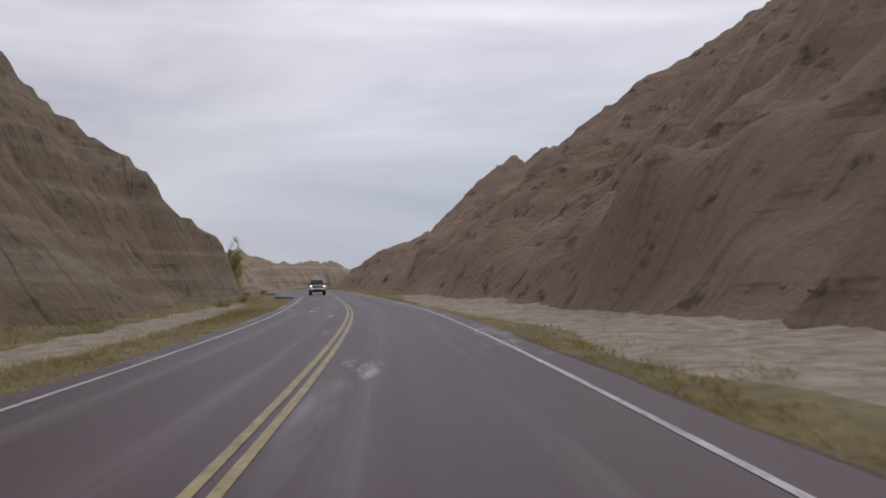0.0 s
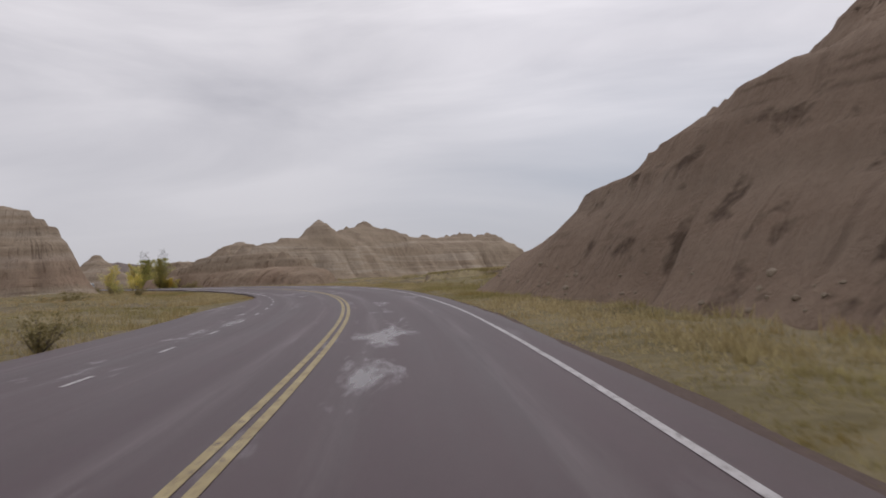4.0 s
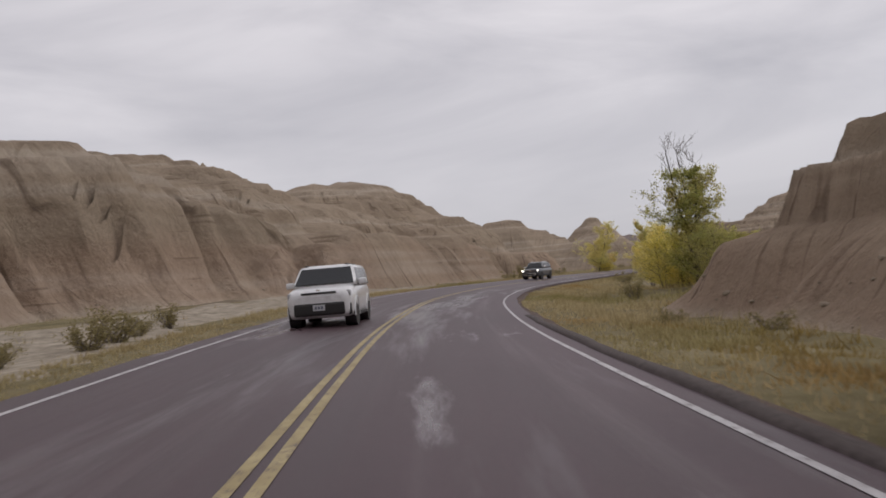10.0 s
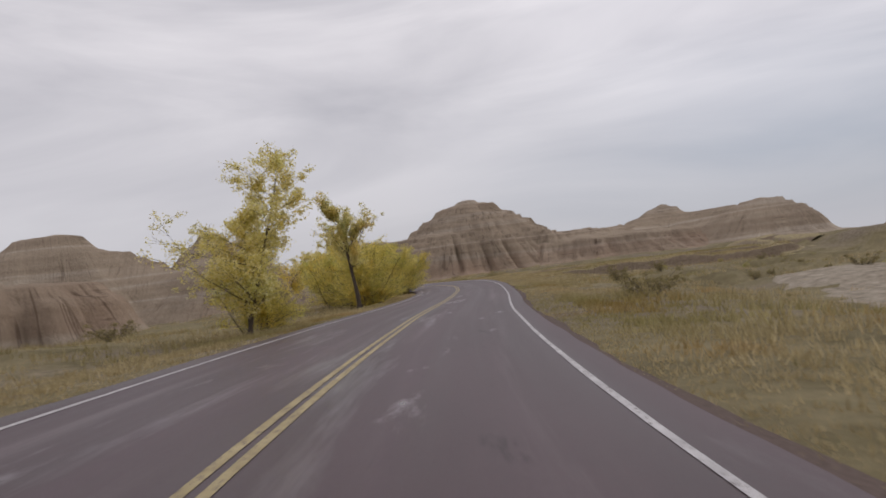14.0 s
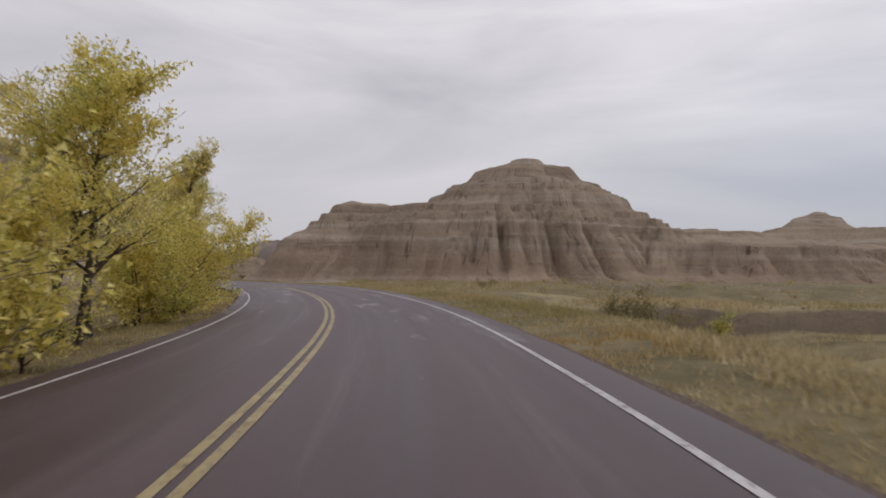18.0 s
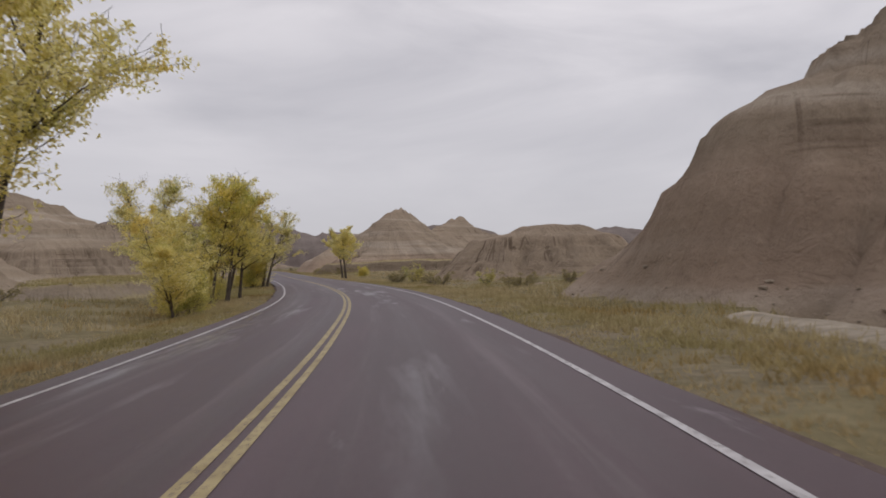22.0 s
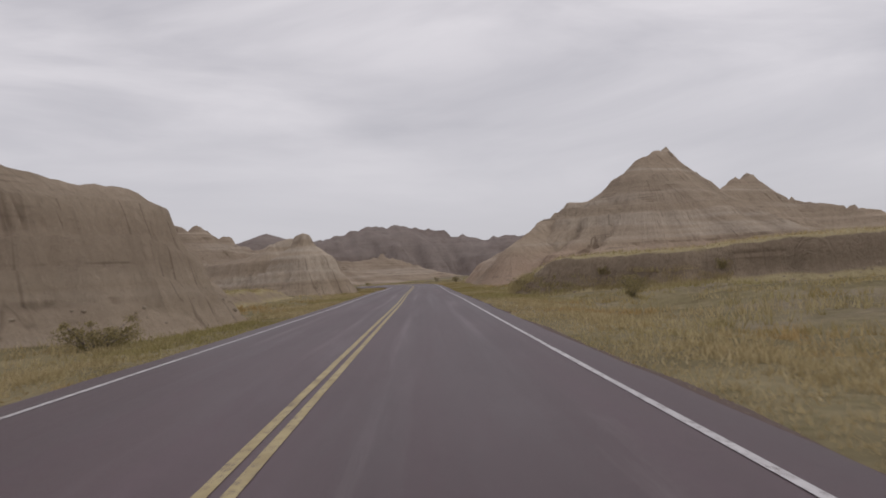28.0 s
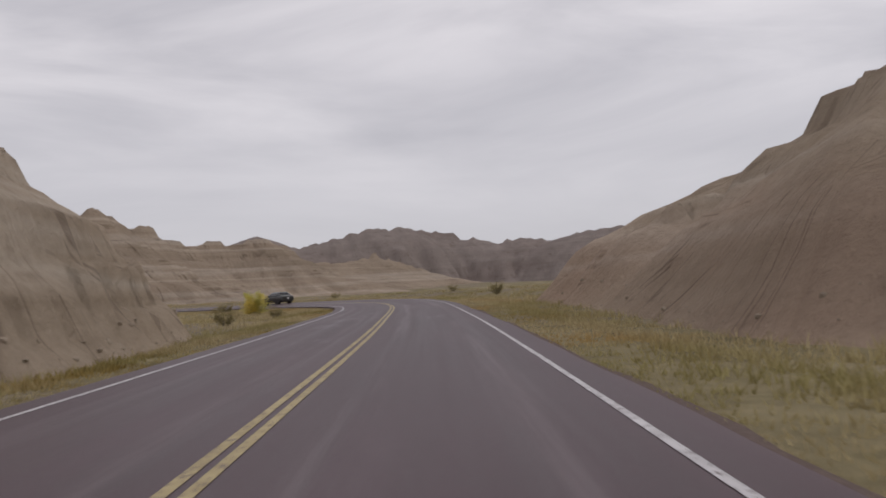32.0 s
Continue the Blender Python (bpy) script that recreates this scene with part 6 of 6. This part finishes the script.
# grey-brown pickup with a canopy over the bed
paint = coat("grey_brown_metallic_paint", (0.15, 0.125, 0.105), 0.34, 0.55, 0.6)
pick = [(2.95, 0.80, 0.50, 1.02), (2.86, 0.93, 0.44, 1.12), (2.5, 0.99, 0.36, 1.16), (1.35, 1.0, 0.34, 1.24), (1.1, 1.0, 0.34, 1.27), (-0.6, 1.0, 0.34, 1.27), (-2.7, 0.99, 0.42, 1.30), (-2.95, 0.95, 0.50, 1.26)]
fr = both("headlight", 2.82, 0.76, 1.0, 0.16, 0.25, 0.24, mat_lens, "clear lamp housing") + both("lamp_bulb", 2.90, 0.78, 1.02, 0.04, 0.13, 0.13, mat_lamp, "lit headlight", 0.03)
fr += both("turn_signal", 2.83, 0.79, 0.845, 0.12, 0.2, 0.07, mat_amber, "amber turn signal")
fr += [("grille_frame", slab(2.90, 0, 0.97, 0.10, 1.24, 0.36, 0.03), mat_chrome, "chrome grille surround"), ("grille", slab(2.935, 0, 1.055, 0.06, 1.14, 0.11), mat_black, "dark mesh"), ("grille", slab(2.935, 0, 0.89, 0.06, 1.14, 0.13), mat_black, "dark mesh"),
       ("front_bumper", slab(2.97, 0, 0.70, 0.24, 1.88, 0.24, 0.06), mat_chrome, "chrome bumper"), ("air_dam", slab(2.9, 0, 0.50, 0.2, 1.7, 0.2, 0.05), mat_black, "black lower air dam"),
       ("air_intake", slab(3.08, 0, 0.66, 0.04, 0.7, 0.09), mat_black, "")] + plate(3.11, 0.70)
fr += both("fog_lamp", 3.07, 0.66, 0.64, 0.05, 0.16, 0.10, mat_lens) + both("tow_hook", 2.98, 0.40, 0.52, 0.1, 0.05, 0.08, mat_black)
fr += [("canopy", slab(-1.78, 0, 1.60, 2.05, 1.62, 0.56, 0.10), paint, "matching canopy over the bed")] + both("canopy_window", -1.78, 0.81, 1.66, 1.5, 0.02, 0.28, mat_glass)
fr += both("roof_clearance_strip", 0.1, 0.62, 1.895, 1.5, 0.03, 0.02, mat_black) + both("running_board", 0.3, 0.96, 0.36, 2.0, 0.16, 0.07, mat_black) + both("door_handle", -0.35, 1.0, 1.10, 0.16, 0.05, 0.04, mat_chrome)
v = vehicle("pickup_truck", "grey-brown pickup truck with lit headlights and chrome bumper", chain(4.0) + 33.5, -1.75, True, paint, pick, ((1.28, -0.72, 0.93, 1.25), (0.62, -0.60, 0.72, 1.87)),
            ((1.95, -1.75), 0.39, 0.27, 0.86, 0.985, paint), [(1.0, 0.30), (0.22, -0.55)], fr)
for k in (-1, 1):
    mirror_arm(v, 0.95, k * 0.97, 1.36, mat_black)

# white boxy hatchback
paint = coat("white_car_paint", (0.72, 0.72, 0.73), 0.3, 0.0, 0.6)
hat = [(2.02, 0.62, 0.34, 0.80), (1.96, 0.80, 0.26, 0.94), (1.75, 0.88, 0.22, 1.0), (1.2, 0.90, 0.22, 1.05), (0.9, 0.90, 0.22, 1.08), (-1.6, 0.90, 0.24, 1.10), (-1.95, 0.86, 0.30, 1.08), (-2.05, 0.78, 0.38, 0.98)]
fr = both("headlight", 1.86, 0.66, 0.83, 0.18, 0.34, 0.17, mat_lens, "swept clear headlight", 0.05) + [("grille", slab(2.0, 0, 0.88, 0.06, 0.92, 0.05), mat_black, "thin dark grille"),
     ("lower_bumper", slab(1.97, 0, 0.46, 0.16, 1.34, 0.34, 0.08), mat_black, "black lower bumper"), ("badge", slab(2.03, 0, 0.955, 0.02, 0.09, 0.045, 0.01), mat_chrome, "plain oval badge")] + plate(2.06, 0.50)
fr += both("bumper_corner", 1.84, 0.77, 0.42, 0.22, 0.12, 0.30, mat_black) + both("fog_lamp", 1.98, 0.60, 0.42, 0.05, 0.10, 0.10, mat_lens) + both("roof_rail", -0.5, 0.56, 1.63, 1.9, 0.04, 0.04, mat_black)
fr += both("door_handle", -0.05, 0.905, 0.92, 0.15, 0.04, 0.03, paint) + both("door_handle", -0.95, 0.905, 0.94, 0.15, 0.04, 0.03, paint) + both("sill", 0.0, 0.86, 0.26, 2.2, 0.08, 0.09, mat_black) + both("tail_light", -1.95, 0.70, 1.25, 0.06, 0.14, 0.4, mat_amber, "red upright tail light")
v = vehicle("hatchback_car", "white boxy hatchback with black lower bumper", chain(12.0) + 23.3, -1.78, True, paint, hat, ((1.05, -1.98, 0.87, 1.06), (0.42, -1.80, 0.74, 1.60)),
            ((1.27, -1.28), 0.33, 0.22, 0.78, 0.885, paint), [(0.78, -0.28), (-0.36, -1.12), (-1.2, -1.72)], fr)
for k in (-1, 1):
    mirror_arm(v, 0.62, k * 0.87, 1.12, paint)

# dark grey SUV
paint = coat("dark_grey_metallic_paint", (0.075, 0.080, 0.088), 0.3, 0.5, 0.7)
suv = [(2.38, 0.72, 0.40, 0.98), (2.30, 0.90, 0.32, 1.04), (2.05, 0.965, 0.28, 1.08), (1.3, 0.97, 0.28, 1.14), (1.0, 0.97, 0.28, 1.17), (-1.9, 0.97, 0.30, 1.20), (-2.25, 0.93, 0.36, 1.18), (-2.42, 0.86, 0.45, 1.05)]
fr = both("headlight", 2.26, 0.74, 0.91, 0.18, 0.38, 0.17, mat_lens, "swept headlight", 0.04) + both("lamp_bulb", 2.345, 0.74, 0.92, 0.04, 0.28, 0.10, mat_lamp, "lit white headlight", 0.03)
fr += [("grille_panel", slab(2.345, 0, 0.90, 0.07, 1.06, 0.20, 0.03), paint, "")]
for k in range(7):
    y = (k - 3) * 0.145
    fr += [("grille_surround", slab(2.385, y, 0.90, 0.03, 0.125, 0.175, 0.012), mat_chrome, "chrome slot surround"), ("grille_slot", slab(2.402, y, 0.90, 0.012, 0.088, 0.14, 0.004), mat_black, "dark slot")]
fr += [("lower_grille", slab(2.36, 0, 0.53, 0.10, 1.06, 0.17, 0.03), mat_black, "black lower grille"), ("bumper_trim", slab(2.41, 0, 0.635, 0.05, 1.12, 0.035, 0.012), mat_chrome, "chrome trim"), ("bumper_trim", slab(2.41, 0, 0.43, 0.05, 1.12, 0.035, 0.012), mat_chrome, "chrome trim"),
       ("badge", slab(2.37, 0, 1.015, 0.03, 0.17, 0.035, 0.01), mat_chrome, "plain badge"), ("skid_plate", slab(2.28, 0, 0.35, 0.16, 1.1, 0.07), mat_black, "")]
fr += both("bumper_trim", 2.41, 0.56, 0.53, 0.05, 0.035, 0.22, mat_chrome, "chrome trim", 0.012) + both("fog_lamp", 2.30, 0.73, 0.70, 0.08, 0.20, 0.09, mat_lens) + both("fog_lamp_trim", 2.30, 0.73, 0.645, 0.10, 0.24, 0.025, mat_chrome)
fr += both("tow_hook", 2.43, 0.42, 0.53, 0.05, 0.05, 0.09, mat_chrome) + both("side_cladding", 0.0, 0.955, 0.40, 2.3, 0.05, 0.14, mat_black) + both("roof_rail", -0.7, 0.60, 1.79, 2.3, 0.045, 0.045, mat_chrome, "chrome roof rail")
fr += both("door_handle", 0.0, 0.975, 1.02, 0.17, 0.045, 0.035, mat_chrome) + both("door_handle", -1.0, 0.975, 1.04, 0.17, 0.045, 0.035, mat_chrome) + both("tail_light", -2.33, 0.74, 1.05, 0.08, 0.3, 0.16, mat_amber, "red tail light")
v = vehicle("suv_car", "dark grey sport utility vehicle with a seven-slot grille", chain(15.0) + 18.8, -1.85, True, paint, suv, ((1.12, -2.2, 0.92, 1.16), (0.42, -1.85, 0.70, 1.73)),
            ((1.46, -1.46), 0.375, 0.26, 0.84, 0.955, mat_black), [(0.85, -0.12), (-0.2, -1.12), (-1.2, -1.9)], fr)
for k in (-1, 1):
    mirror_arm(v, 0.72, k * 0.94, 1.24, mat_chrome)

# far dark car on the bend ahead
paint = coat("black_car_paint", (0.02, 0.021, 0.024), 0.3, 0.0, 0.6)
fr = both("tail_light", -2.28, 0.70, 0.86, 0.08, 0.34, 0.14, mat_amber, "red tail light") + plate(-2.44, 0.7) + [("rear_bumper", slab(-2.34, 0, 0.5, 0.16, 1.7, 0.2, 0.05), mat_black, "")] + both("headlight", 2.26, 0.72, 0.80, 0.18, 0.34, 0.14, mat_lens)
v = vehicle("sedan_car", "black car far ahead on the bend", 974.0, 1.7, False, paint, [(a, b2, c * 0.8, d * 0.88) for a, b2, c, d in suv], ((1.0, -1.9, 0.90, 1.02), (0.2, -1.35, 0.66, 1.50)),
            ((1.42, -1.42), 0.33, 0.22, 0.82, 0.955, mat_black), [(0.6, -0.2), (-0.28, -1.3)], fr)
for k in (-1, 1):
    mirror_arm(v, 0.62, k * 0.92, 1.05, mat_black)


# ---- pale marker stake in the grass ----
stake = empty("marker_stake", -207.2, 484.9, float(ground_z(np.array([-207.2]), np.array([484.9]))[0]) - 0.1)
part("stake", slab(0, 0, 0.42, 0.035, 0.02, 0.84, 0.006), mat_white, stake)
part("cap", slab(0, 0, 0.85, 0.045, 0.03, 0.03, 0.005), mat_white, stake)
tagged(stake, "thin pale marker stake standing in dry grass", "stake")
